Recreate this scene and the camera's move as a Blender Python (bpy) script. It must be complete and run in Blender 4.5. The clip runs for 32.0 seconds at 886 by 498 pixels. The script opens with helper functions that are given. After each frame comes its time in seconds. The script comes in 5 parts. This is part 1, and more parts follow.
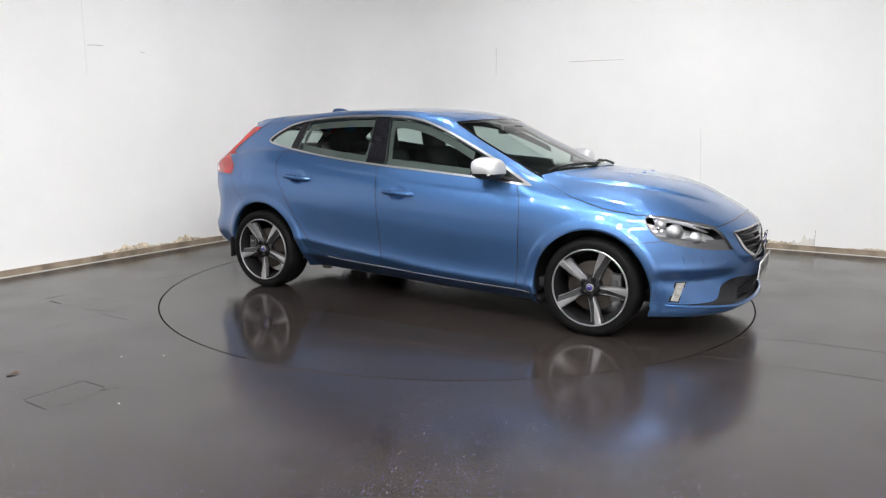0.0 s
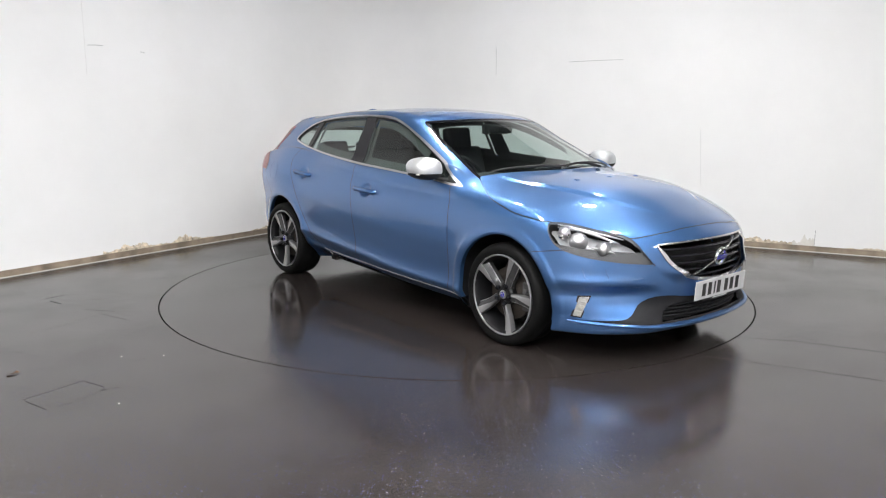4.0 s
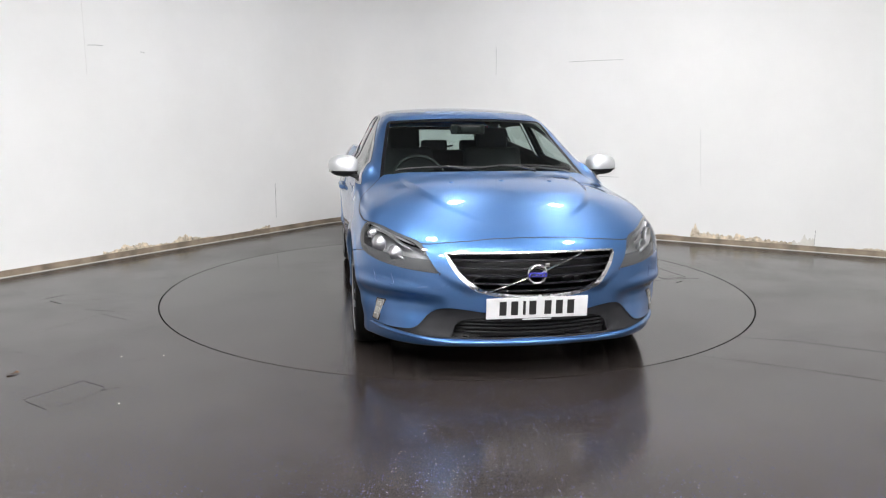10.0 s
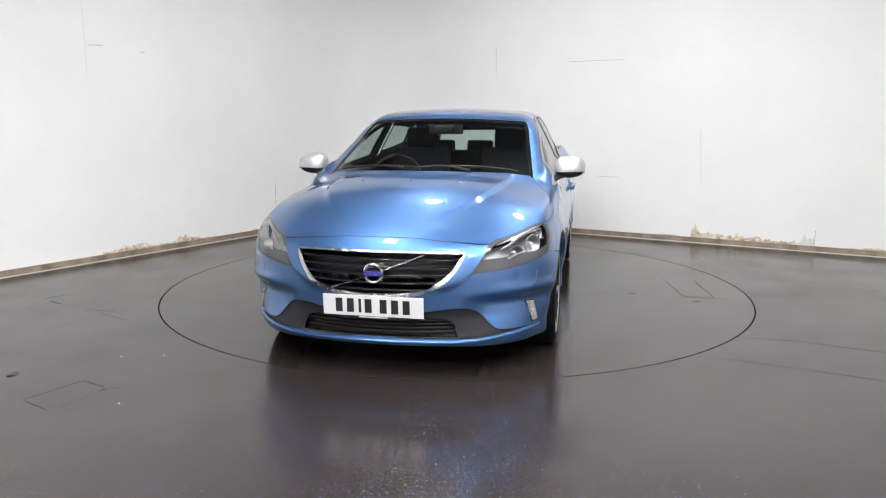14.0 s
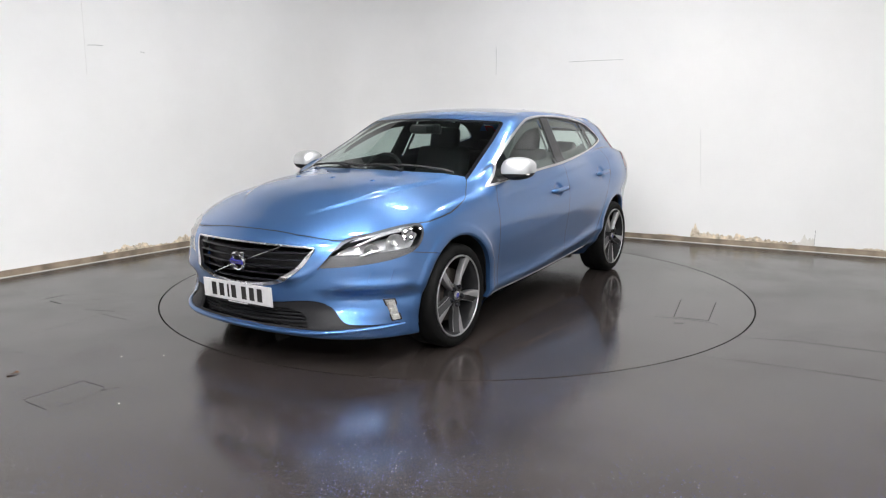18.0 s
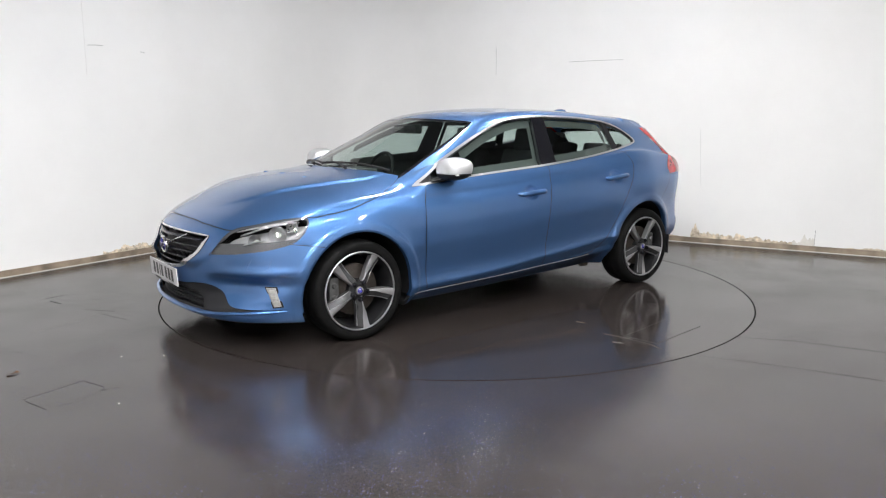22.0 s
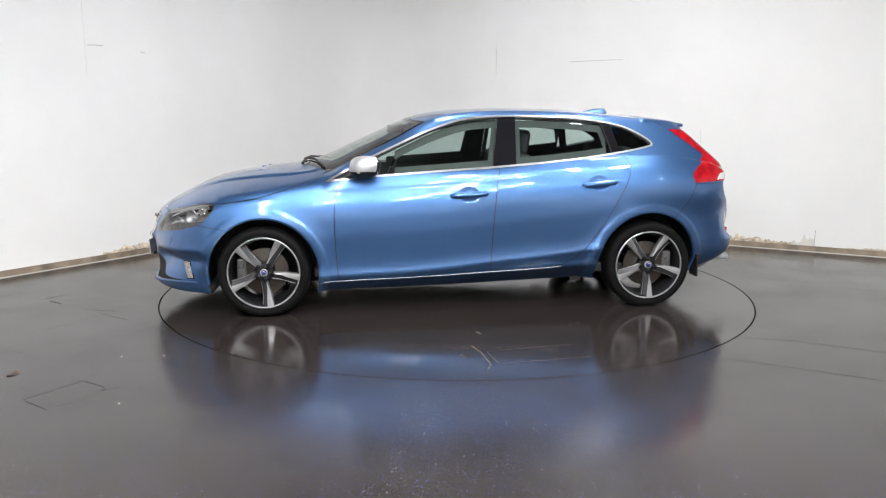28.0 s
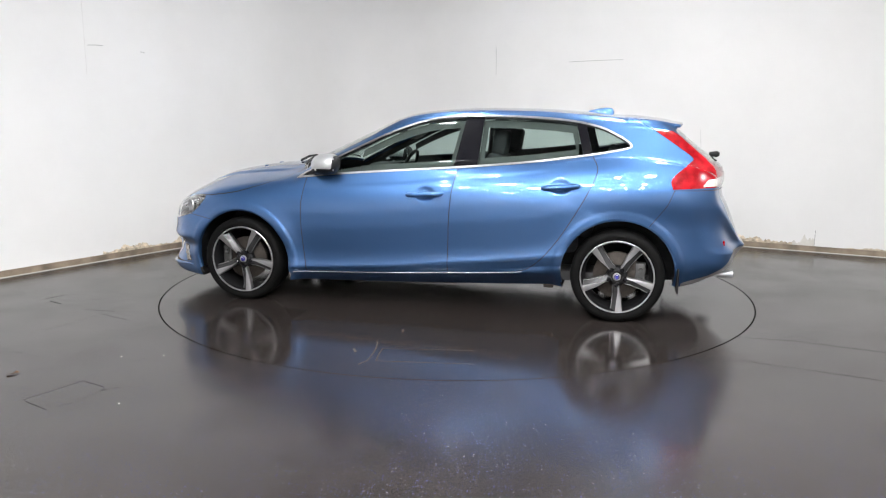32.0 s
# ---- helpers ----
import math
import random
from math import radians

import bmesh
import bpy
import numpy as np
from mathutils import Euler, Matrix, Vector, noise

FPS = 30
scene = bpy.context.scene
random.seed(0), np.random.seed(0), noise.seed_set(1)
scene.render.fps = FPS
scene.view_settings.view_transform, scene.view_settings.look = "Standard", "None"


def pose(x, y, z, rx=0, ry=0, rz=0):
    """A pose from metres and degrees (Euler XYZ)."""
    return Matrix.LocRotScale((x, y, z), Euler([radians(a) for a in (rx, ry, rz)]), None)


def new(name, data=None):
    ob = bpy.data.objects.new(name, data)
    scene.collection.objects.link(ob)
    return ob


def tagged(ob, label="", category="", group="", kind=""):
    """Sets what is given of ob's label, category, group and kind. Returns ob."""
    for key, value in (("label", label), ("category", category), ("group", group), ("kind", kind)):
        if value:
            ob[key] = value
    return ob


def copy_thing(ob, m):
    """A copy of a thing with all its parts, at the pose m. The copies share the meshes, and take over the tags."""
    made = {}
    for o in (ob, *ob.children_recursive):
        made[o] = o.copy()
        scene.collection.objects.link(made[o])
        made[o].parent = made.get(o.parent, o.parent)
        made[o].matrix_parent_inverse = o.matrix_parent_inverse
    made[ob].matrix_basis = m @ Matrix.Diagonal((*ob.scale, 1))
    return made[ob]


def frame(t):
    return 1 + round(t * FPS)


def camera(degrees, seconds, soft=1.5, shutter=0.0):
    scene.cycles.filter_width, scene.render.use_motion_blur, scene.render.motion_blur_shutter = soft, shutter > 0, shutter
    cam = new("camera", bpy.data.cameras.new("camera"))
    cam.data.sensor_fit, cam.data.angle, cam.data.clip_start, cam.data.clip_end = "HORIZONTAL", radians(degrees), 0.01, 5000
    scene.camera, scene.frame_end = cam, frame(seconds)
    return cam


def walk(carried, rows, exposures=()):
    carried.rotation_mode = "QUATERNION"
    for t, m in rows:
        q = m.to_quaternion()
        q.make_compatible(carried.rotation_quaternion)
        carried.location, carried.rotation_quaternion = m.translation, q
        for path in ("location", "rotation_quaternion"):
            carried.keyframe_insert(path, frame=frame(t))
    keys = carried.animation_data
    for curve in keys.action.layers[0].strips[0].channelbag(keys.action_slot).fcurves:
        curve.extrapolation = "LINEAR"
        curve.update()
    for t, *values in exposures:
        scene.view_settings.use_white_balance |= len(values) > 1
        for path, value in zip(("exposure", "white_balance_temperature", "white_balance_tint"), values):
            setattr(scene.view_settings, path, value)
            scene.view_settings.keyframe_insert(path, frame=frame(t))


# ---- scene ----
import itertools

cam = camera(61.42, 32.0, soft=1.2)
EYE = pose(0, -5.847, 1.31625, 90 - 9.98, 0, 0.967) @ pose(0, 0, 0, 0, 0, 0.174)
walk(cam, [(0.0, EYE), (32.0, EYE)])

# ---- world and exposure ----
world = bpy.data.worlds.new("world")
scene.world = world
world.use_nodes = True
world.node_tree.nodes["Background"].inputs[0].default_value = (0.8, 0.85, 0.9, 1)
world.node_tree.nodes["Background"].inputs[1].default_value = 0.05
LAMP_POWER = 308.0
scene.view_settings.exposure = 0.0


# ---- materials ----
def mat(name):
    m = bpy.data.materials.new(name)
    m.use_nodes = True
    return m, m.node_tree.nodes, m.node_tree.links, m.node_tree.nodes["Principled BSDF"]


def put(node, **values):
    for key, value in values.items():
        node.inputs[key.replace("_", " ")].default_value = value


def noise_tex(nodes, links, scale, detail=4.0, rough=0.55, coords="Object"):
    tc = nodes.new("ShaderNodeTexCoord")
    n = nodes.new("ShaderNodeTexNoise")
    put(n, Scale=scale, Detail=detail, Roughness=rough)
    links.new(tc.outputs[coords], n.inputs["Vector"])
    return n


def ramp(nodes, links, source, stops):
    r = nodes.new("ShaderNodeValToRGB")
    els = r.color_ramp.elements
    while len(els) < len(stops):
        els.new(0.5)
    for el, (p, c) in zip(els, stops):
        el.position = p
        el.color = (*c, 1) if len(c) == 3 else c
    links.new(source, r.inputs[0])
    return r


def bump(nodes, links, bsdf, source, strength, distance):
    b = nodes.new("ShaderNodeBump")
    put(b, Strength=strength, Distance=distance)
    links.new(source, b.inputs["Height"])
    links.new(b.outputs[0], bsdf.inputs["Normal"])
    return b


def simple(name, color, rough, metal=0.0, coat=0.0, vary=0.12, scale=30.0, bump_m=0.0, **more):
    """A surface with a faint two-scale variation of colour and gloss."""
    m, n, l, b = mat(name)
    nz = noise_tex(n, l, scale)
    lo = [c * (1 - vary) for c in color]
    hi = [min(1, c * (1 + vary)) for c in color]
    r = ramp(n, l, nz.outputs["Fac"], [(0.3, lo), (0.7, hi)])
    l.new(r.outputs[0], b.inputs["Base Color"])
    rr = ramp(n, l, nz.outputs["Fac"], [(0.25, [rough * 0.85] * 3), (0.75, [min(1, rough * 1.15)] * 3)])
    l.new(rr.outputs[0], b.inputs["Roughness"])
    put(b, Metallic=metal)
    b.inputs["Coat Weight"].default_value = coat
    b.inputs["Coat Roughness"].default_value = 0.03
    for key, value in more.items():
        b.inputs[key.replace("_", " ")].default_value = value
    if bump_m:
        fine = noise_tex(n, l, scale * 8)
        bump(n, l, b, fine.outputs["Fac"], 0.6, bump_m)
    return m


def make_paint():
    m, n, l, b = mat("blue metallic paint")
    fl = noise_tex(n, l, 900.0, 2.0)
    r = ramp(n, l, fl.outputs["Fac"], [(0.35, (0.058, 0.148, 0.345)), (0.65, (0.086, 0.198, 0.430))])
    l.new(r.outputs[0], b.inputs["Base Color"])
    put(b, Metallic=0.90, Roughness=0.42)
    b.inputs["Coat Weight"].default_value = 1.0
    b.inputs["Coat Roughness"].default_value = 0.03
    b.inputs["Coat IOR"].default_value = 1.5
    peel = noise_tex(n, l, 160.0, 2.0)
    bump(n, l, b, peel.outputs["Fac"], 0.05, 0.0006)
    return m


def make_glass(name, tint, floor_gloss=0.045):
    """A thin tinted pane: clear straight on, glossier towards grazing views."""
    m, n, l, b = mat(name)
    n.remove(b)
    out = n["Material Output"]
    tr = n.new("ShaderNodeBsdfTransparent")
    tr.inputs[0].default_value = (*tint, 1)
    gl = n.new("ShaderNodeBsdfGlossy")
    gl.inputs["Roughness"].default_value = 0.01
    gl.inputs["Color"].default_value = (1, 1, 1, 1)
    lw = n.new("ShaderNodeLayerWeight")
    lw.inputs["Blend"].default_value = 0.5
    pw = n.new("ShaderNodeMath")
    pw.operation = "POWER"
    pw.inputs[1].default_value = 5.0
    l.new(lw.outputs["Facing"], pw.inputs[0])
    ma = n.new("ShaderNodeMath")
    ma.operation = "MULTIPLY_ADD"
    ma.inputs[1].default_value = 0.9
    ma.inputs[2].default_value = floor_gloss
    l.new(pw.outputs[0], ma.inputs[0])
    mx = n.new("ShaderNodeMixShader")
    l.new(ma.outputs[0], mx.inputs[0])
    l.new(tr.outputs[0], mx.inputs[1])
    l.new(gl.outputs[0], mx.inputs[2])
    l.new(mx.outputs[0], out.inputs[0])
    return m


def make_floor(name, flecks):
    """Dark grey-brown sealed safety floor with a satin sheen; flecks: blue and white chips."""
    m, n, l, b = mat(name)
    big = noise_tex(n, l, 0.9, 5.0, 0.6)
    base = ramp(n, l, big.outputs["Fac"], [(0.25, (0.0180, 0.0148, 0.0137)), (0.75, (0.0320, 0.0266, 0.0248))])
    col = base.outputs[0]
    if flecks:
        tc = n.new("ShaderNodeTexCoord")
        # the chips' colour fades out towards the back, imitating how grazing views hide them
        xyz = n.new("ShaderNodeSeparateXYZ")
        l.new(tc.outputs["Object"], xyz.inputs[0])
        front_fade = n.new("ShaderNodeMapRange")
        for key, value in ((1, -1.55), (2, -2.7), (3, 0.0), (4, 1.0)):
            front_fade.inputs[key].default_value = value
        l.new(xyz.outputs[1], front_fade.inputs[0])
        for scale, size, colors in ((62.0, 0.160, ((0.050, 0.062, 0.20), (0.12, 0.145, 0.36))), (47.0, 0.105, ((0.14, 0.145, 0.19), (0.36, 0.37, 0.43))), (95.0, 0.18, ((0.035, 0.045, 0.15), (0.10, 0.12, 0.28)))):
            v = n.new("ShaderNodeTexVoronoi")
            put(v, Scale=scale)
            l.new(tc.outputs["Object"], v.inputs["Vector"])
            near = n.new("ShaderNodeMath")
            near.operation = "LESS_THAN"
            near.inputs[1].default_value = size
            l.new(v.outputs["Distance"], near.inputs[0])
            sep = n.new("ShaderNodeSeparateColor")
            l.new(v.outputs["Color"], sep.inputs[0])
            pick = n.new("ShaderNodeMath")
            pick.operation = "GREATER_THAN"
            pick.inputs[1].default_value = 0.55
            l.new(sep.outputs[0], pick.inputs[0])
            both = n.new("ShaderNodeMath")
            both.operation = "MULTIPLY"
            l.new(near.outputs[0], both.inputs[0])
            l.new(pick.outputs[0], both.inputs[1])
            # chip mask times the front-to-back fade
            worn = n.new("ShaderNodeMath")
            worn.operation = "MULTIPLY"
            l.new(both.outputs[0], worn.inputs[0])
            l.new(front_fade.outputs[0], worn.inputs[1])
            cr = ramp(n, l, sep.outputs[1], [(0.2, colors[0]), (0.9, colors[1])])
            mx = n.new("ShaderNodeMix")
            mx.data_type = "RGBA"
            l.new(worn.outputs[0], mx.inputs[0])
            l.new(col, mx.inputs[6])
            l.new(cr.outputs[0], mx.inputs[7])
            col = mx.outputs[2]
    l.new(col, b.inputs["Base Color"])
    b.inputs["Specular IOR Level"].default_value = 0.50
    mid = noise_tex(n, l, 1.3, 6.0, 0.62)
    low, high = (0.13, 0.25) if flecks else (0.07, 0.20)
    rr = ramp(n, l, mid.outputs["Fac"], [(0.36, (low,) * 3), (0.64, (high,) * 3)])
    l.new(rr.outputs[0], b.inputs["Roughness"])
    fine = noise_tex(n, l, 260.0, 3.0)
    bump(n, l, b, fine.outputs["Fac"], 0.10, 0.0006)
    return m


def make_wall():
    m, n, l, b = mat("white wall paint")
    big = noise_tex(n, l, 0.7, 6.0, 0.6)
    r = ramp(n, l, big.outputs["Fac"], [(0.3, (0.76, 0.755, 0.75)), (0.7, (0.83, 0.825, 0.82))])
    l.new(r.outputs[0], b.inputs["Base Color"])
    put(b, Roughness=0.75)
    fine = noise_tex(n, l, 45.0, 5.0)
    bump(n, l, b, fine.outputs["Fac"], 0.12, 0.002)
    return m


PAINT = make_paint()
GLASS = make_glass("car window glass", (0.70, 0.79, 0.76), 0.042)
LENS = make_glass("clear lamp lens", (0.93, 0.94, 0.95), 0.045)
FLOOR = make_floor("speckled floor", True)
TABLE_TOP = make_floor("turntable floor", False)
WALL = make_wall()
CEIL = simple("ceiling paint", (0.11, 0.11, 0.113), 0.9, scale=1.5)
CHROME = simple("bright trim", (0.80, 0.80, 0.80), 0.12, metal=1.0, vary=0.04)
SATIN_CHROME = simple("satin chrome", (0.62, 0.62, 0.63), 0.26, metal=0.95, vary=0.03)
SATIN = simple("satin silver", (0.50, 0.51, 0.52), 0.34, metal=0.6, coat=0.3, vary=0.02)
BLACK_GLOSS = simple("gloss black", (0.008, 0.008, 0.010), 0.10, vary=0.05, Specular_IOR_Level=0.25)
BLACK_PLASTIC = simple("black plastic", (0.013, 0.013, 0.014), 0.5, scale=60, bump_m=0.0003, Specular_IOR_Level=0.25)
GREY_PLASTIC = simple("dark grey textured plastic", (0.016, 0.016, 0.018), 0.55, scale=60, bump_m=0.0003, Specular_IOR_Level=0.2)
LINING = simple("dark cabin lining", (0.060, 0.060, 0.063), 0.8, scale=20, bump_m=0.001)
HEADLINER = simple("pale grey headliner", (0.30, 0.30, 0.29), 0.9, scale=20)
FABRIC = simple("charcoal seat fabric", (0.042, 0.042, 0.046), 0.9, scale=50, bump_m=0.0015)
RUBBER = simple("tyre rubber", (0.0055, 0.0055, 0.0055), 0.62, scale=25, bump_m=0.0003, Specular_IOR_Level=0.09)
DARK_METAL = simple("dark grey wheel paint", (0.011, 0.011, 0.012), 0.45, metal=0.1, coat=0.0, Specular_IOR_Level=0.2)
GREY_METAL = simple("mid grey wheel paint", (0.050, 0.050, 0.052), 0.36, metal=0.5, coat=0.2, vary=0.05)
BRIGHT_ALLOY = simple("diamond cut alloy", (0.46, 0.46, 0.47), 0.33, metal=0.9, vary=0.05)
STEEL = simple("brake steel", (0.050, 0.042, 0.036), 0.45, metal=0.6, vary=0.25, scale=60)
CALIPER = simple("cast caliper", (0.11, 0.11, 0.11), 0.5, metal=0.6, vary=0.2)
RED_LENS = simple("red lamp lens", (0.36, 0.006, 0.012), 0.2, coat=0.6, vary=0.45, scale=14)
WHITE_LENS = simple("pale lamp lens", (0.62, 0.62, 0.58), 0.18, coat=0.8, vary=0.15, scale=90)
FOG_LENS = simple("smoky lamp lens", (0.26, 0.26, 0.25), 0.16, coat=0.8, vary=0.3, scale=120)
DIODE = simple("pale diode", (0.28, 0.28, 0.26), 0.2, coat=0.5, vary=0.1, scale=90)
DOOR_TRIM = simple("grey door trim", (0.075, 0.077, 0.076), 0.7, scale=20, bump_m=0.0006)
HOUSING = simple("grey lamp housing", (0.46, 0.46, 0.47), 0.40, metal=0.3, vary=0.1)
BEZEL = simple("dark lamp bezel", (0.065, 0.065, 0.068), 0.45, vary=0.1)
REFLECTOR = simple("silvered reflector", (0.50, 0.50, 0.51), 0.32, metal=0.9, vary=0.05)
TRIM = simple("brushed bright trim", (0.52, 0.52, 0.53), 0.34, metal=0.9, vary=0.03)
CAULK = simple("pale sealant", (0.62, 0.60, 0.56), 0.6, vary=0.15, scale=8)
BROWN = simple("dry brown leaf", (0.09, 0.045, 0.02), 0.8, vary=0.3)
PLATE_WHITE = simple("plate white", (0.56, 0.56, 0.57), 0.35, coat=0.2, vary=0.03)
INK = simple("black ink", (0.012, 0.012, 0.012), 0.4)
BADGE_BLUE = simple("badge blue", (0.03, 0.03, 0.28), 0.25, coat=0.8)
OAK = simple("worn skirting timber", (0.24, 0.19, 0.14), 0.6, vary=0.5, scale=6, bump_m=0.002)
PLASTER = simple("exposed plaster", (0.58, 0.50, 0.39), 0.95, vary=0.55, scale=22, bump_m=0.004)
FLAP_LINE = simple("shaded paint joint", (0.03, 0.08, 0.20), 0.5)
SEAM = simple("joint dirt", (0.02, 0.019, 0.018), 0.8)


# ---- mesh helpers ----
def mesh_of(name, verts, faces, material, smooth=True, normals=None):
    me = bpy.data.meshes.new(name)
    me.from_pydata([tuple(v) for v in verts], [], [tuple(f) for f in faces])
    me.materials.append(material)
    me.update()
    if smooth:
        me.shade_smooth()
    if normals is not None and len(normals):
        me.normals_split_custom_set_from_vertices([tuple(v) for v in normals])
    return me


def thing(name, label, category, group="", kind=""):
    return tagged(new(name), label, category, group, kind)


def part(name, data, material, parent, label=""):
    """Links a bmesh or a mesh as one part under a thing or a part."""
    if isinstance(data, bmesh.types.BMesh):
        bm = data
        data = bpy.data.meshes.new(name)
        bm.to_mesh(data)
        bm.free()
    if not data.materials:
        data.materials.append(material)
    ob = new(name, data)
    ob.parent = parent
    return tagged(ob, label)


def shade(ob, angle=35):
    ob.data.shade_smooth()
    ob.data.set_sharp_from_angle(angle=radians(angle))
    return ob


def box_bm(x0, x1, y0, y1, z0, z1, bevel=0.0, segments=2):
    bm = bmesh.new()
    bmesh.ops.create_cube(bm, size=1.0)
    bmesh.ops.scale(bm, vec=(x1 - x0, y1 - y0, z1 - z0), verts=bm.verts)
    bmesh.ops.translate(bm, vec=((x0 + x1) / 2, (y0 + y1) / 2, (z0 + z1) / 2), verts=bm.verts)
    if bevel:
        bmesh.ops.bevel(bm, geom=bm.edges[:], offset=bevel, segments=segments, affect="EDGES", profile=0.6)
    return bm


def tube_bm(points, radius, sides=8, flat=1.0):
    """A tube along points (Vectors), its section flattened by flat in the second direction."""
    bm = bmesh.new()
    rings = []
    pts = [Vector(p) for p in points]
    rad = radius if isinstance(radius, (list, tuple)) else [radius] * len(pts)
    up = Vector((0.13, 0.21, 0.97))
    for i, p in enumerate(pts):
        d = (pts[min(i + 1, len(pts) - 1)] - pts[max(i - 1, 0)]).normalized()
        a = d.cross(up).normalized()
        b = a.cross(d)
        rings.append([bm.verts.new(p + rad[i] * (a * math.cos(k * math.tau / sides) + b * flat * math.sin(k * math.tau / sides))) for k in range(sides)])
    for r0, r1 in zip(rings, rings[1:]):
        for k in range(sides):
            bm.faces.new((r0[k], r0[(k + 1) % sides], r1[(k + 1) % sides], r1[k]))
    bm.faces.new(list(reversed(rings[0])))
    bm.faces.new(rings[-1])
    bmesh.ops.recalc_face_normals(bm, faces=bm.faces[:])
    return bm


def lathe_bm(profile, sides=64, arc=math.tau):
    """Turns a profile of (radius, depth) about the y axis."""
    bm = bmesh.new()
    closed = abs(arc - math.tau) < 1e-6
    n = sides if closed else sides + 1
    rings = [[bm.verts.new((r * math.cos(arc * k / sides), d, r * math.sin(arc * k / sides))) for r, d in profile] for k in range(n)]
    for k in range(sides):
        a, b = rings[k], rings[(k + 1) % n]
        for i in range(len(profile) - 1):
            if profile[i][0] < 1e-6 and profile[i + 1][0] < 1e-6:
                continue
            bm.faces.new((a[i], a[i + 1], b[i + 1], b[i]))
    bmesh.ops.remove_doubles(bm, verts=bm.verts[:], dist=1e-5)
    bmesh.ops.recalc_face_normals(bm, faces=bm.faces[:])
    return bm


def prism_bm(outline, y0, y1, bevel=0.0):
    """A plate with an outline in x and z, from y0 to y1."""
    bm = bmesh.new()
    a = [bm.verts.new((x, y0, z)) for x, z in outline]
    b = [bm.verts.new((x, y1, z)) for x, z in outline]
    n = len(outline)
    fa = bm.faces.new(a)
    fb = bm.faces.new(list(reversed(b)))
    for i in range(n):
        bm.faces.new((a[i], b[i], b[(i + 1) % n], a[(i + 1) % n]))
    bmesh.ops.recalc_face_normals(bm, faces=bm.faces[:])
    if bevel:
        bmesh.ops.bevel(bm, geom=[e for f in (fa, fb) for e in f.edges], offset=bevel, segments=2, affect="EDGES", profile=0.6)
    return bm


# ---- the room: two long walls that meet in a rounded corner ----
TURN = 27.56
ALONG = Vector((math.cos(radians(-TURN)), math.sin(radians(-TURN)), 0))
BACK = Vector((math.cos(radians(57.53)), math.sin(radians(57.53)), 0))
CORNER = Vector((-1.22, 4.11, 0))
HEIGHT, BEND = 3.5, 0.9


def wall_line():
    """The inner face in plan, from the far end of one wall round the bend to the end of the other."""
    pts = [CORNER - BACK * d for d in (12.0, 10.5, 9.0)]
    pts += [CORNER - BACK * d for d in np.arange(8.0, BEND + 0.01, -0.25)]
    a, b = CORNER - BACK * BEND, CORNER + ALONG * BEND
    for t in np.linspace(0, 1, 17)[:-1]:
        pts.append(a * (1 - t) ** 2 + CORNER * 2 * t * (1 - t) + b * t * t)
    pts += [CORNER + ALONG * d for d in np.arange(BEND, 9.0, 0.25)]
    pts += [CORNER + ALONG * 11.0]
    return pts


def sweep_wall(name, pts, offset0, offset1, z0, z1, material, label, category):
    bm = bmesh.new()
    rows = []
    for i, p in enumerate(pts):
        d = (pts[min(i + 1, len(pts) - 1)] - pts[max(i - 1, 0)]).normalized()
        inward = Vector((d.y, -d.x, 0))
        rows.append([bm.verts.new(p + inward * o + Vector((0, 0, z))) for o, z in ((offset0, z0), (offset1, z0), (offset1, z1), (offset0, z1))])
    for a, b in zip(rows, rows[1:]):
        for k in range(4):
            bm.faces.new((a[k], a[(k + 1) % 4], b[(k + 1) % 4], b[k]))
    bm.faces.new(rows[0])
    bm.faces.new(list(reversed(rows[-1])))
    bmesh.ops.recalc_face_normals(bm, faces=bm.faces[:])
    me = bpy.data.meshes.new(name)
    bm.to_mesh(me)
    bm.free()
    me.materials.append(material)
    ob = new(name, me)
    shade(ob, 30)
    return tagged(ob, label, category, kind="structure")


LINE = wall_line()
sweep_wall("wall_north", LINE, -0.2, 0.0, -0.05, HEIGHT, WALL, "white painted plaster walls meeting in a rounded corner", "wall")
FAR_A, FAR_B = LINE[0], LINE[-1]
FAR_C = FAR_A + (FAR_B - CORNER)
sweep_wall("wall_south", [FAR_B, FAR_C], -0.2, 0.0, -0.05, HEIGHT, WALL, "white painted plain studio wall", "wall")
sweep_wall("wall_west", [FAR_C, FAR_A], -0.2, 0.0, -0.05, HEIGHT, WALL, "white painted plain studio wall beside the camera", "wall")


def make_floor_sheet():
    """One sheet with a round hole for the turntable."""
    bm = bmesh.new()
    hole = [bm.verts.new((HOLE * math.cos(a), HOLE * math.sin(a), 0)) for a in np.linspace(0, math.tau, 128, endpoint=False)]
    rim = [bm.verts.new((16 * math.cos(a), 16 * math.sin(a), 0)) for a in np.linspace(0, math.tau, 128, endpoint=False)]
    low = [bm.verts.new((v.co.x, v.co.y, -0.06)) for v in hole]
    for k in range(128):
        j = (k + 1) % 128
        bm.faces.new((hole[k], rim[k], rim[j], hole[j]))
        bm.faces.new((low[k], hole[k], hole[j], low[j]))
    bm.faces.new(low)
    bmesh.ops.recalc_face_normals(bm, faces=bm.faces[:])
    me = bpy.data.meshes.new("floor")
    bm.to_mesh(me)
    bm.free()
    me.materials.append(FLOOR)
    return tagged(new("floor", me), "dark glossy sealed floor with blue and white flecks", "floor", kind="structure")


DISC, HOLE = 2.2225, 2.2325
make_floor_sheet()


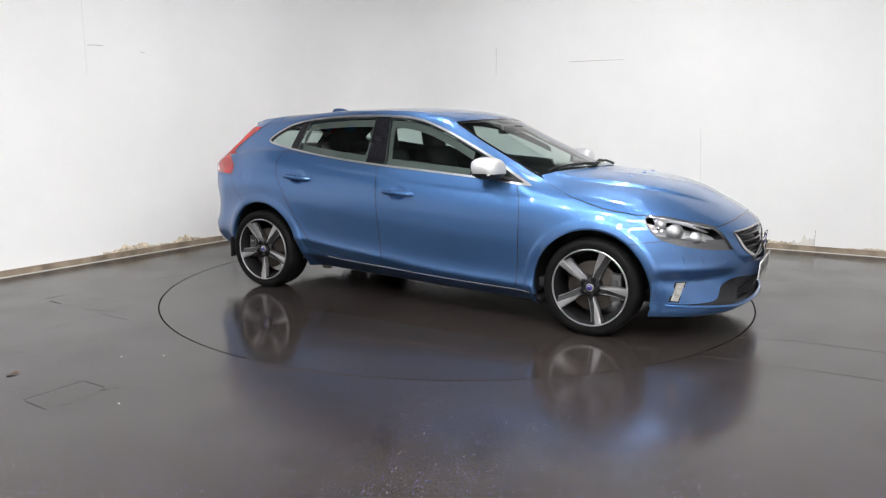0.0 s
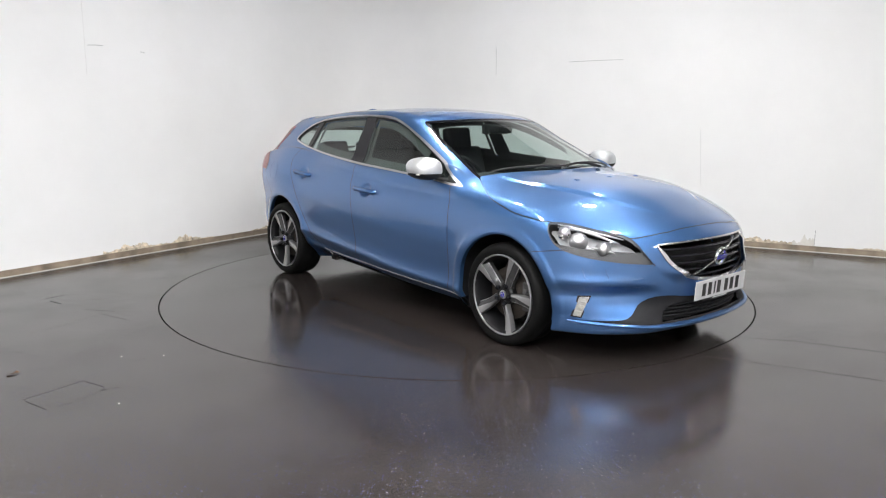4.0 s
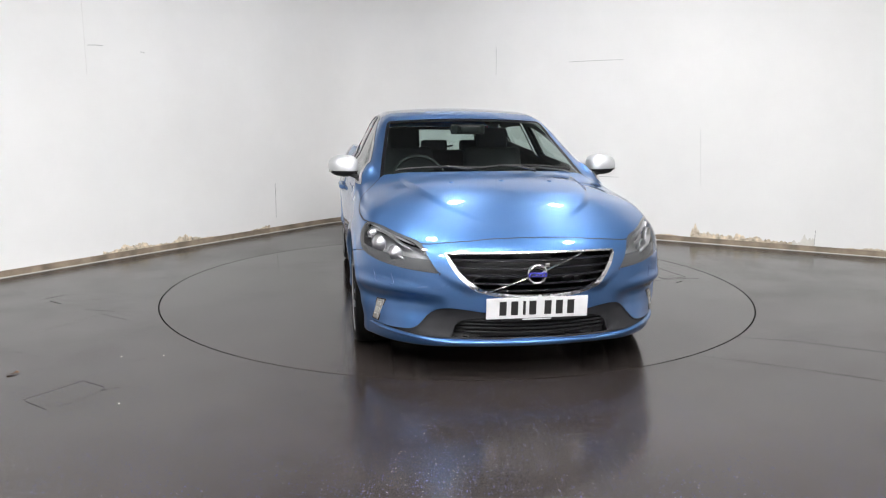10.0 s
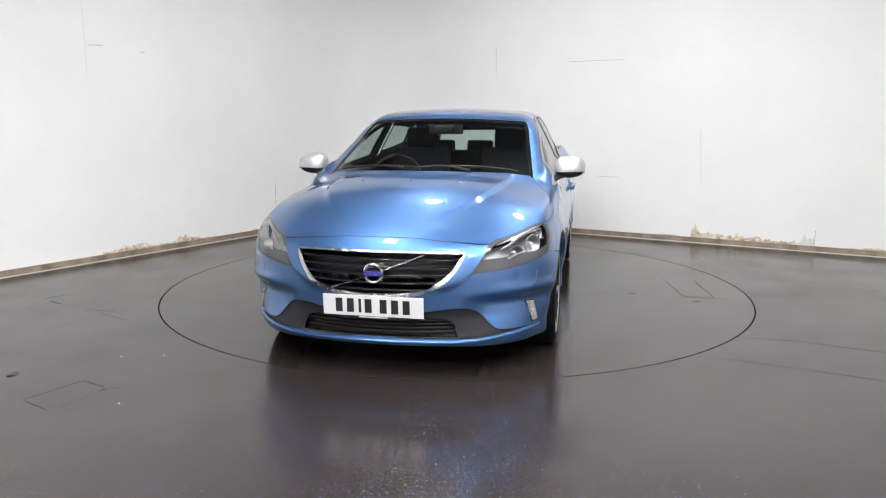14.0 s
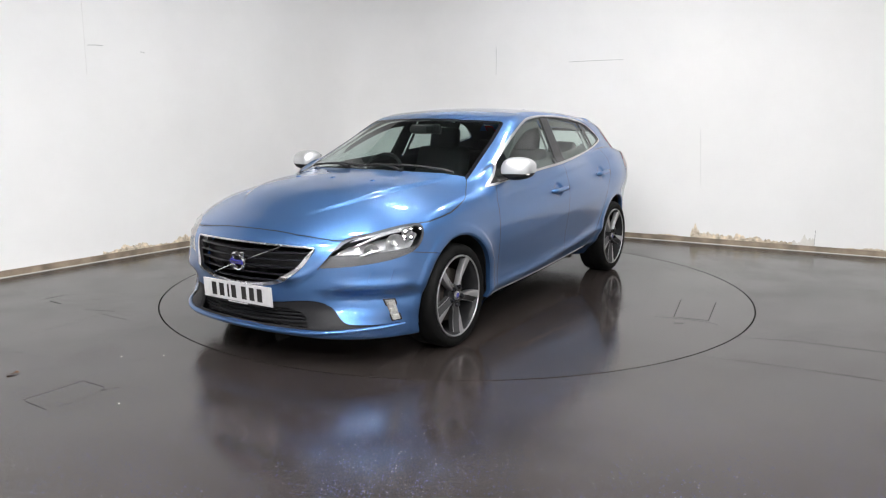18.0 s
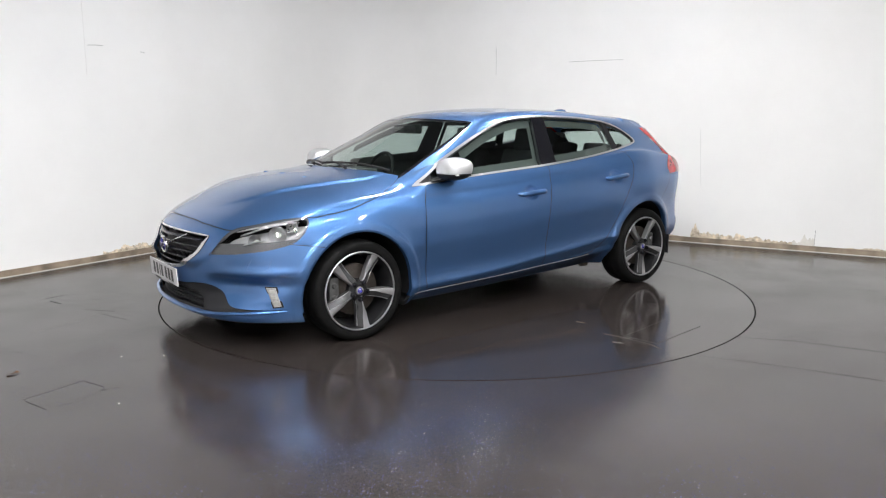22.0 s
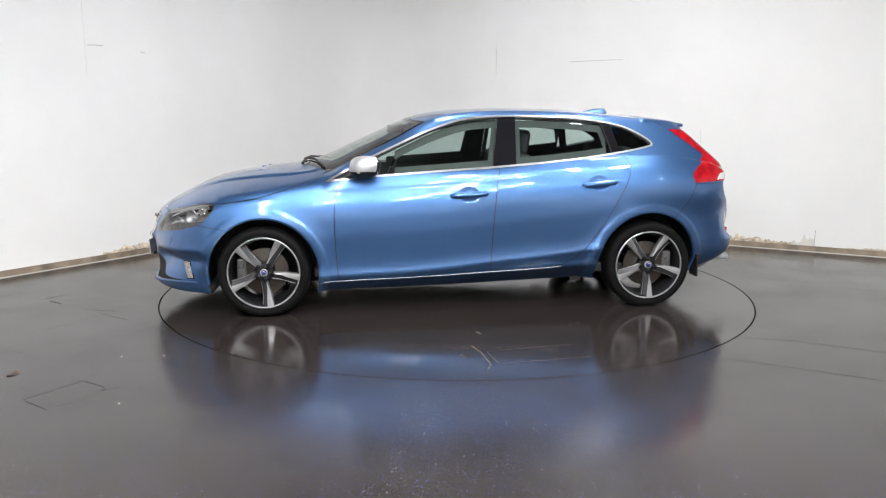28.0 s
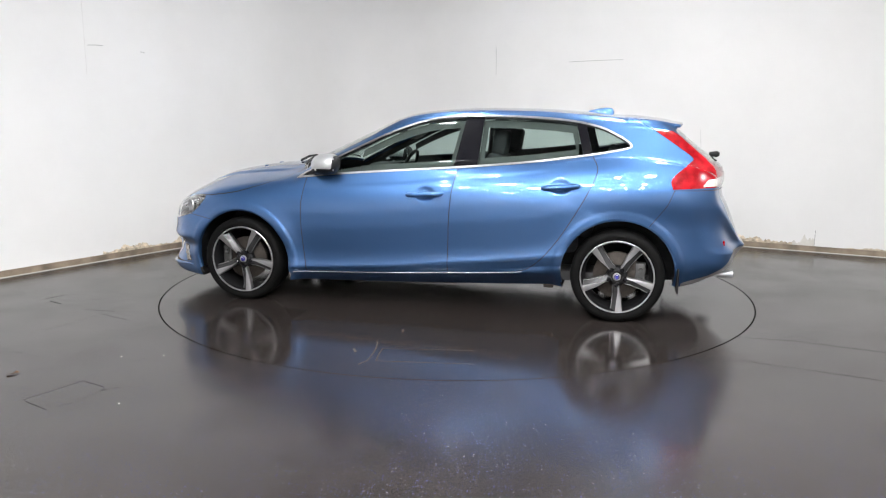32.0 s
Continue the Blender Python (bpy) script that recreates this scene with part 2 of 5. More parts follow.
# ---- the car's shape ----
# Car space: x forward from the middle of the wheelbase, y to the car's left, z up from the ground.
def curve(*pairs):
    """A smooth monotone curve through (x, value) pairs, for arrays."""
    p = np.array(sorted(pairs), float)
    x, y = p[:, 0], p[:, 1]
    h, d = np.diff(x), np.diff(y) / np.diff(x)
    m = np.zeros_like(y)
    m[0], m[-1] = d[0], d[-1]
    for i in range(1, len(x) - 1):
        if d[i - 1] * d[i] > 0:
            w1, w2 = 2 * h[i] + h[i - 1], h[i] + 2 * h[i - 1]
            m[i] = (w1 + w2) / (w1 / d[i - 1] + w2 / d[i])

    def at(v):
        v = np.asarray(v, float)
        c = np.clip(v, x[0], x[-1])
        i = np.clip(np.searchsorted(x, c) - 1, 0, len(h) - 1)
        t = (c - x[i]) / h[i]
        r = (2 * t**3 - 3 * t**2 + 1) * y[i] + (t**3 - 2 * t**2 + t) * h[i] * m[i] + (-2 * t**3 + 3 * t**2) * y[i + 1] + (t**3 - t**2) * h[i] * m[i + 1]
        return r + np.where(v < x[0], (v - x[0]) * m[0], 0) + np.where(v > x[-1], (v - x[-1]) * m[-1], 0)

    return at


def soft_curve(f, lo, hi, width):
    """The same curve with its bends eased over a width."""
    v = np.arange(lo, hi, 0.001)
    k = np.arange(-3 * width, 3 * width + 0.0005, 0.001)
    g = np.exp(-0.5 * (k / width) ** 2)
    g /= g.sum()
    wide = np.concatenate([v[0] + 0.001 * np.arange(-(len(k) // 2), 0), v, v[-1] + 0.001 * np.arange(1, len(k) - len(k) // 2)])
    table = np.convolve(f(wide), g, "valid")[:len(v)]
    return lambda u: np.interp(u, v, table)


def step(a, b, v):
    t = np.clip((v - a) / (b - a), 0, 1)
    return t * t * (3 - 2 * t)


def smax(a, b, k):
    h = np.maximum(k - np.abs(a - b), 0) / k
    return np.maximum(a, b) + h * h * k * 0.25


def smin(a, b, k):
    return -smax(-a, -b, k)


AXLE, HUB = 1.3235, 0.300
SHOULDER = curve((-2.1, 1.02), (-1.66, 1.025), (-1.4, 1.02), (-1.02, 1.005), (-0.73, 0.968), (-0.23, 0.925), (0.05, 0.89), (0.54, 0.86), (0.83, 0.845), (1.126, 0.833), (1.42, 0.806), (1.62, 0.775), (1.9, 0.70), (2.2, 0.60))
# half widths over the height above the shoulder line: one profile with the crease of the doors, one that rolls over softly at the rear
FLANK = curve((-0.95, 0.68), (-0.75, 0.785), (-0.70, 0.818), (-0.66, 0.838), (-0.60, 0.848), (-0.5, 0.859), (-0.38, 0.877), (-0.28, 0.889), (-0.20, 0.891), (-0.12, 0.884), (-0.07, 0.873), (-0.03, 0.856), (0.0, 0.840), (0.04, 0.826), (0.08, 0.806), (0.14, 0.755), (0.25, 0.66))
FLANK_REAR = curve((-0.95, 0.68), (-0.75, 0.785), (-0.70, 0.818), (-0.66, 0.842), (-0.60, 0.852), (-0.5, 0.861), (-0.38, 0.878), (-0.25, 0.892), (-0.12, 0.886), (-0.04, 0.872), (0.0, 0.860), (0.03, 0.843), (0.08, 0.806), (0.14, 0.755), (0.25, 0.66))
DOOR_CREASE = curve((-1.0, 0.434), (-0.84, 0.415), (-0.54, 0.379), (-0.157, 0.343), (0.236, 0.303), (0.64, 0.278), (0.95, 0.266))
PLAN = curve((-2.2, -0.25), (-1.9, -0.140), (-1.65, -0.076), (-1.3, -0.018), (-0.8, -0.002), (0.0, 0.0), (0.9, -0.008), (1.3, -0.010), (1.63, -0.030), (1.9, -0.062), (2.2, -0.125))
NOSE = curve((0.10, 2.10), (0.17, 2.155), (0.195, 2.170), (0.225, 2.172), (0.245, 2.168), (0.30, 2.180), (0.36, 2.190), (0.45, 2.196), (0.55, 2.190), (0.62, 2.176), (0.67, 2.155), (0.71, 2.118), (0.745, 2.07), (0.80, 1.97))
TAIL = curve((0.18, 1.82), (0.25, 1.95), (0.32, 2.07), (0.38, 2.12), (0.445, 2.125), (0.50, 2.085), (0.58, 2.052), (0.66, 2.022), (0.745, 1.985), (0.80, 1.958), (0.86, 1.948), (0.93, 1.96), (0.98, 1.96), (1.05, 1.92), (1.12, 1.85), (1.25, 1.70), (1.32, 1.62))
HOOD = curve((0.6, 0.95), (0.9, 0.962), (1.2, 0.957), (1.42, 0.936), (1.644, 0.898), (1.822, 0.848), (1.98, 0.783), (2.13, 0.703), (2.22, 0.64))
ROOF = curve((-1.85, 1.270), (-1.66, 1.302), (-1.5, 1.325), (-1.3, 1.345), (-1.05, 1.366), (-0.73, 1.387), (-0.37, 1.393), (-0.02, 1.378), (0.18, 1.355), (0.32, 1.318), (0.58, 1.203), (0.84, 1.086), (1.03, 0.998), (1.22, 0.915), (1.35, 0.86))
CABIN = curve((0.40, 0.35), (0.55, 0.56), (0.68, 0.71), (0.76, 0.785), (0.82, 0.818), (0.86, 0.824), (0.90, 0.814), (1.00, 0.768), (1.13, 0.705), (1.25, 0.642), (1.33, 0.600), (1.42, 0.548))
CABIN_PLAN = curve((-1.9, -0.155), (-1.7, -0.105), (-1.37, -0.052), (-0.8, -0.014), (-0.3, 0.0), (0.3, 0.0), (0.9, -0.014), (1.2, -0.04))
UNDER = curve((-2.1, 0.24), (-1.7, 0.22), (-0.95, 0.185), (0.95, 0.150), (1.6, 0.155), (1.9, 0.160), (2.2, 0.175))

RIDGE = curve((0.9, 0.565), (1.10, 0.545), (1.39, 0.507), (1.6, 0.455), (1.73, 0.40), (1.884, 0.27), (2.0, 0.15), (2.3, 0.1))
SHOULDER, PLAN = soft_curve(SHOULDER, -2.4, 2.5, 0.09), soft_curve(PLAN, -2.4, 2.5, 0.10)
FLANK, FLANK_REAR = soft_curve(FLANK, -1.2, 1.0, 0.012), soft_curve(FLANK_REAR, -1.2, 1.0, 0.028)
HOOD, ROOF, CABIN = soft_curve(HOOD, 0.2, 2.5, 0.06), soft_curve(ROOF, -2.4, 2.8, 0.05), soft_curve(CABIN, 0.0, 1.7, 0.025)
CABIN_PLAN = soft_curve(CABIN_PLAN, -2.4, 2.5, 0.10)


def body_field(x, y, z):
    """Below zero inside the body."""
    y = np.abs(y)
    sh = SHOULDER(x)
    w = z - sh
    crisp = step(-1.02, -0.80, x) * step(1.75, 1.60, x)
    # the crease: a ledge that turns upright above the line
    half = FLANK(w) * crisp + FLANK_REAR(w) * (1 - crisp) + PLAN(x)
    half = half + crisp * 0.007 * np.exp(-np.maximum(w, 0) / 0.07) * step(-0.022, 0.014, w)
    # the doors kick out to a sharp edge over the sill
    d = z - DOOR_CREASE(x)
    kick = smin(0.019 * np.exp(-np.clip(d, -0.05, 0.5) / 0.05), 0.019 + 0.42 * d, 0.011)
    half = half + np.maximum(kick, -0.010) * step(1.02, 0.94, x) * step(-1.04, -0.93, x)
    for ax, hub_z in ((AXLE, HUB - 0.003), (-AXLE, HUB + 0.005)):
        r = np.hypot(x - ax, z - hub_z)
        half = half + (0.015 * np.exp(-(((r - 0.385) / 0.075) ** 2)) + 0.007 * step(0.436, 0.408, r)) * step(0.84, 0.50, z)
    for hx, hz in ((-0.045, 0.812), (-0.945, 0.880)):
        half = half - 0.014 * step(1.15, 0.5, np.hypot((x - hx) / 0.066, (z - hz) / 0.050))
    # the rear flanks lean in towards the roof
    half = half - 0.17 * (z - 0.82 + np.sqrt((z - 0.82) ** 2 + 0.012)) * step(-0.10, -1.1, x)
    # the sills turn under
    under = 0.262 - 0.045 * x - z
    half = half - 0.46 * (under + np.sqrt(under**2 + 0.0002)) * step(1.05, 0.85, np.abs(x))
    side = (y - half) * 0.95
    chin = step(0.34, 0.22, z)
    bow = (0.50 - 0.20 * chin) * y**2 + chin * 1.5 * np.maximum(y - 0.45, 0) ** 2 + 0.04 * step(0.60, 0.9, y) * (1 - chin)
    front = (x - (NOSE(z) - bow)) * 0.86
    # the side intakes of the front bumper draw in under a ridge
    scoop = np.clip((z - 0.245) / 0.13, 0, 1) * step(0.445, 0.385, z) * step(0.42, 0.60, y)
    ridge = np.exp(-(((z - 0.456) / 0.028) ** 2)) * step(0.50, 0.70, y)
    front = front + 0.044 * scoop - 0.010 * ridge
    side = side + (0.020 * scoop - 0.006 * ridge) * step(1.68, 1.80, x)
    rear = (-x - (TAIL(z) - 0.20 * y**2)) * 0.9
    top = z - (HOOD(x + 0.15 * y**2) - 0.085 * (y / 0.75) ** 2.6 + 0.014 * step(0.022, -0.022, y - RIDGE(x)) * step(1.97, 1.76, x))
    top = top * 0.92 - step(0.95, 0.70, x) * 0.15 * step(0.66, 0.76, y)
    low = (UNDER(x) - z)
    f = smax(side, top, 0.05)
    f = smax(f, front, 0.10)
    f = smax(f, rear, 0.12)
    f = smax(f, low, 0.016)
    q = 0.36 * step(-0.3, 0.5, x)
    roof = (z - (ROOF(x + q * y**2) - (0.095 - 0.02 * step(0.2, 0.9, x)) * y**2)) * (1 - 0.1 * step(0.1, 0.4, x))
    cside = (y - (CABIN(z) + CABIN_PLAN(x))) * 0.9
    g = smax(roof, cside, 0.075)
    g = smax(g, (-x - (TAIL(z) - 0.22 * y**2)) * 0.8, 0.03)
    g = smax(g, 0.5 - z, 0.02)
    # the spoiler blade at the roof's rear edge
    blade = smax(np.abs(z - (ROOF(x) - 0.012 - 0.095 * y**2)) - 0.012, -x - (1.735 - 0.20 * y**2), 0.012)
    blade = smax(blade, x + 1.35, 0.012)
    blade = smax(blade, y - 0.46 - 0.25 * (x + 1.7), 0.02)
    g = smin(g, blade, 0.025)
    return smin(f, g, 0.03 + 0.04 * step(0.6, 0.8, x) + 0.20 * step(-0.75, -1.45, x))


def skin(cell=0.0135):
    """The body's left half as quads: points, normals, faces."""
    xs, ys, zs = np.arange(-2.2, 2.32, cell), np.arange(-cell / 2, 1.0, cell), np.arange(0.10, 1.48, cell)
    X, Y, Z = np.meshgrid(xs, ys, zs, indexing="ij")
    F = body_field(X, Y, Z)
    inside = F < 0
    nx, ny, nz = F.shape
    corner = np.zeros((nx - 1, ny - 1, nz - 1), int)
    for a in (0, 1):
        for b in (0, 1):
            for c in (0, 1):
                corner += inside[a:nx - 1 + a, b:ny - 1 + b, c:nz - 1 + c]
    mixed = (corner > 0) & (corner < 8)
    index = -np.ones(mixed.shape, int)
    index[mixed] = np.arange(mixed.sum())
    I = np.argwhere(mixed)
    # the mean of the edge crossings of each cell
    acc, cnt = np.zeros((len(I), 3)), np.zeros(len(I))
    base = np.array([xs[0], ys[0], zs[0]])
    for axis in range(3):
        u, v = [k for k in range(3) if k != axis]
        for a in (0, 1):
            for b in (0, 1):
                o = np.zeros(3, int)
                o[u], o[v] = a, b
                e = o.copy()
                e[axis] = 1
                p0, p1 = I + o, I + e
                f0, f1 = F[tuple(p0.T)], F[tuple(p1.T)]
                cross = (f0 < 0) != (f1 < 0)
                t = np.where(cross, f0 / np.where(cross, f0 - f1, 1), 0)
                acc += np.where(cross[:, None], p0 + (p1 - p0) * t[:, None], 0)
                cnt += cross
    P = base + acc / cnt[:, None] * cell
    faces = []
    for axis in range(3):
        u, v = [(1, 2), (2, 0), (0, 1)][axis]
        lo = [slice(1, n - 1) for n in F.shape]
        hi = [slice(1, n - 1) for n in F.shape]
        lo[axis], hi[axis] = slice(0, F.shape[axis] - 1), slice(1, F.shape[axis])
        a, b = inside[tuple(lo)], inside[tuple(hi)]
        for flip in (False, True):
            E = np.argwhere((a & ~b) if not flip else (~a & b))
            for k in range(3):
                if k != axis:
                    E[:, k] += 1
            quad = []
            for du, dv in ((-1, -1), (0, -1), (0, 0), (-1, 0)):
                q = E.copy()
                q[:, u] += du
                q[:, v] += dv
                quad.append(index[tuple(q.T)])
            quad = np.array(quad).T
            if flip:
                quad = quad[:, ::-1]
            faces.append(quad[(quad >= 0).all(1)])
    faces = np.concatenate(faces)

    def grad(P, h=0.0015):
        g = np.stack([body_field(*(P + d).T) - body_field(*(P - d).T) for d in np.eye(3) * h], -1) / (2 * h)
        return g

    for _ in range(4):
        g = grad(P)
        s = body_field(*P.T) / np.maximum((g**2).sum(1), 0.05)
        P = P - g * np.clip(s, -0.012, 0.012)[:, None]
    P[np.abs(P[:, 1]) < cell * 0.6, 1] = 0.0
    N = grad(P, 0.0025)
    N[P[:, 1] == 0, 1] = 0
    N /= np.linalg.norm(N, axis=1, keepdims=True)
    keep = (P[faces][:, :, 1] >= 0).all(1) & ~(P[faces][:, :, 1] == 0).all(1)
    return P, N, [list(f) for f in faces[keep]]


def round_poly(pts, times=2):
    """Cuts the corners of a closed outline; a point given twice stays sharper."""
    p = np.array(pts, float)
    for _ in range(times):
        q = np.roll(p, -1, 0)
        p = np.stack([0.75 * p + 0.25 * q, 0.25 * p + 0.75 * q], 1).reshape(-1, 2)
    return p


def inside_poly(u, v, poly):
    """The distance to an outline, below zero inside it."""
    a, b = poly, np.roll(poly, -1, 0)
    best, odd = np.full(u.shape, 9.0), np.zeros(u.shape, bool)
    for (ax, ay), (bx, by) in zip(a, b):
        ex, ey = bx - ax, by - ay
        ll = ex * ex + ey * ey
        if ll < 1e-12:
            continue
        t = np.clip(((u - ax) * ex + (v - ay) * ey) / ll, 0, 1)
        best = np.minimum(best, np.hypot(u - ax - t * ex, v - ay - t * ey))
        if ey:
            odd ^= ((ay > v) != (by > v)) & (u < ax + (v - ay) * ex / ey)
    return np.where(odd, -best, best)


class Skin:
    """A surface that is cut along fields, then lifted out region by region."""

    def __init__(self, P, N, faces):
        self.P, self.N, self.faces = P, N, faces

    def centres(self):
        return np.array([self.P[f].mean(0) for f in self.faces])

    def cut(self, field, where=None, level=0.0):
        phi = field(*self.P.T) - level
        if where is not None:
            ok = where(*self.P.T)
        else:
            ok = np.ones(len(phi), bool)
        phi = np.where(np.abs(phi) < 2e-4, 2e-4, phi)
        pos = phi > 0
        flat = np.fromiter(itertools.chain.from_iterable(self.faces), int)
        first = np.concatenate([[0], np.cumsum([len(f) for f in self.faces])[:-1]])
        above, total = np.add.reduceat(pos[flat].astype(int), first), np.diff(np.append(first, len(flat)))
        split = (above > 0) & (above < total) & (np.add.reduceat(ok[flat].astype(int), first) > 0)
        P, N, cache = list(self.P), list(self.N), {}
        out = [f for f, k in zip(self.faces, split) if not k]
        for i in np.flatnonzero(split):
            f = self.faces[i]
            a, b = [], []
            n = len(f)
            for i in range(n):
                p, q = f[i], f[(i + 1) % n]
                (a if pos[p] else b).append(p)
                if pos[p] != pos[q]:
                    key = (min(p, q), max(p, q))
                    if key not in cache:
                        t = phi[key[0]] / (phi[key[0]] - phi[key[1]])
                        cache[key] = len(P)
                        P.append(self.P[key[0]] * (1 - t) + self.P[key[1]] * t)
                        nn = self.N[key[0]] * (1 - t) + self.N[key[1]] * t
                        N.append(nn / np.linalg.norm(nn))
                    a.append(cache[key])
                    b.append(cache[key])
            out += [k for k in (a, b) if len(k) > 2]
        self.P, self.N, self.faces = np.array(P), np.array(N), out

    def piece(self, picked, flip=False, offset=0.0):
        """The picked faces as points, faces and normals; flip mirrors to the car's other side."""
        used, P, N, F = {}, [], [], []
        for i in picked:
            g = []
            for k in self.faces[i]:
                if k not in used:
                    used[k] = len(P)
                    p, n = self.P[k] + self.N[k] * offset, self.N[k]
                    P.append(p * (1, -1, 1) if flip else p)
                    N.append(n * (1, -1, 1) if flip else n)
                g.append(used[k])
            F.append(g[::-1] if flip else g)
        return P, F, N


# outlines in car space: side ones in x and z
WINDOW_LINE = round_poly([(0.912, 0.893), (0.912, 0.893), (0.63, 0.922), (0.35, 0.942), (0.04, 0.963), (-0.27, 0.982), (-0.74, 1.02), (-1.136, 1.072), (-1.37, 1.115), (-1.395, 1.135), (-1.37, 1.165), (-1.31, 1.205), (-1.18, 1.268), (-0.97, 1.309), (-0.67, 1.331), (-0.345, 1.336), (-0.10, 1.325), (0.06, 1.291), (0.258, 1.219), (0.458, 1.126), (0.65, 1.037), (0.85, 0.935)], 2)
DOOR_FRONT = round_poly([(0.80, 0.985), (0.825, 0.88), (0.845, 0.80), (0.856, 0.69), (0.85, 0.45), (0.835, 0.26), (0.83, 0.242), (0.83, 0.242), (0.05, 0.258), (-0.195, 0.275), (-0.195, 0.275), (-0.205, 0.48), (-0.213, 0.675), (-0.232, 0.865), (-0.262, 0.985), (-0.30, 1.2), (-0.335, 1.37), (-0.335, 1.37), (0.0, 1.37), (0.25, 1.26), (0.6, 1.10)], 2)
DOOR_REAR = round_poly([(-0.335, 1.37), (-0.335, 1.37), (-0.30, 1.2), (-0.262, 0.985), (-0.232, 0.865), (-0.213, 0.675), (-0.205, 0.48), (-0.195, 0.275), (-0.195, 0.275), (-0.45, 0.287), (-0.66, 0.300), (-0.75, 0.325), (-0.852, 0.42), (-0.953, 0.551), (-1.072, 0.749), (-1.15, 0.90), (-1.18, 0.985), (-1.165, 1.03), (-1.139, 1.07), (-1.04, 1.20), (-0.95, 1.32), (-0.92, 1.38), (-0.92, 1.38)], 2)
HEADLAMP = round_poly([(2.082, 0.545), (2.082, 0.545), (2.025, 0.645), (1.960, 0.697), (1.867, 0.720), (1.735, 0.752), (1.645, 0.762), (1.618, 0.748), (1.650, 0.690), (1.712, 0.628), (1.837, 0.590), (1.929, 0.571), (2.004, 0.556)], 2)
TAIL_LAMP = round_poly([(-1.525, 1.24), (-1.525, 1.24), (-1.671, 1.139), (-1.765, 1.072), (-1.778, 1.048), (-1.692, 0.994), (-1.622, 0.931), (-1.645, 0.875), (-1.648, 0.874), (-1.648, 0.874), (-1.823, 0.882), (-2.1, 0.893), (-2.1, 1.03), (-1.95, 1.06), (-1.816, 1.118), (-1.635, 1.235), (-1.635, 1.235)], 2)
# front ones in y and z
GRILLE = round_poly([(0.432, 0.652), (0.445, 0.640), (0.41, 0.565), (0.36, 0.507), (0.28, 0.462), (0.19, 0.440), (0, 0.432), (-0.19, 0.440), (-0.28, 0.462), (-0.36, 0.507), (-0.41, 0.565), (-0.445, 0.640), (-0.432, 0.652), (0, 0.660)], 2)
LOWER_INTAKE = round_poly([(0.42, 0.226), (0.42, 0.226), (0.395, 0.305), (0.28, 0.328), (0, 0.332), (-0.28, 0.328), (-0.395, 0.305), (-0.42, 0.226), (-0.42, 0.226), (0, 0.222)], 1)
BUMPER_BLACK = round_poly([(0.0, 0.216), (0.42, 0.218), (0.66, 0.224), (0.785, 0.231), (0.79, 0.240), (0.66, 0.245), (0.60, 0.254), (0.565, 0.280), (0.512, 0.346), (0.45, 0.375), (0.357, 0.371), (0.255, 0.356), (0.0, 0.350), (-0.28, 0.352)], 2)


def side_of(poly):
    return lambda x, y, z: inside_poly(x, z, poly)


def front_of(poly):
    return lambda x, y, z: inside_poly(y, z, poly)


def grille_inner(x, y, z):
    """The grille's opening: its frame is slim along the top."""
    return inside_poly(y, z, GRILLE) + 0.021 - 0.013 * step(0.60, 0.645, z)


def screen_field(x, y, z):
    """The windscreen, in its own bent plan."""
    return inside_poly(x + 0.36 * y**2, np.abs(y), SCREEN)


def hood_field(x, y, z):
    return inside_poly(x, np.abs(y), HOOD_LINE)


SCREEN = round_poly([(1.30, -0.3), (1.30, -0.3), (1.30, 0.60), (1.255, 0.695), (1.10, 0.682), (0.70, 0.625), (0.40, 0.580), (0.345, 0.560), (0.335, 0.53), (0.335, -0.3), (0.335, -0.3)], 1)
HOOD_LINE = round_poly([(2.075, -0.3), (2.075, -0.3), (2.062, 0.25), (2.01, 0.48), (1.955, 0.592), (1.85, 0.68), (1.63, 0.815), (1.40, 0.838), (1.25, 0.824), (1.145, 0.803), (1.06, 0.752), (0.985, 0.712), (0.915, 0.668), (0.905, 0.645), (0.96, 0.53), (1.075, 0.285), (1.115, 0.0), (1.115, -0.3), (1.115, -0.3)], 1)
REAR_SCREEN = round_poly([(-0.3, 1.235), (-0.3, 1.235), (0.42, 1.225), (0.50, 1.20), (0.555, 1.02), (0.53, 0.975), (0.40, 0.962), (-0.3, 0.955), (-0.3, 0.955)], 1)
GAP = 0.0026


# ---- the car's panels ----
BELT = curve((-1.40, 1.13), (-1.136, 1.072), (-0.74, 1.02), (-0.27, 0.982), (0.35, 0.942), (0.912, 0.893), (1.2, 0.87))
STRIP = curve((-0.875, 0.42), (-0.81, 0.352), (-0.74, 0.312), (-0.664, 0.297), (-0.45, 0.283), (-0.197, 0.271), (0.188, 0.253), (0.938, 0.228))
B_POST = np.array([(-0.195, 0.85), (-0.295, 1.42), (-0.405, 1.42), (-0.372, 0.85)])
C_POST = np.array([(-0.985, 1.42), (-1.045, 1.42), (-1.165, 0.98), (-1.105, 0.98)])
FRONT_BUMPER = np.array([(1.2, 0.0), (1.56, 0.592), (1.76, 0.622), (1.86, 0.60), (1.95, 0.70), (2.0, 0.85), (2.5, 0.85), (2.5, 0.0)])
REAR_BUMPER = np.array([(-1.45, 0.56), (-1.57, 0.71), (-1.62, 0.78), (-1.655, 0.868), (-1.9, 0.868), (-2.4, 0.82), (-2.4, -0.1), (-1.45, -0.1)])
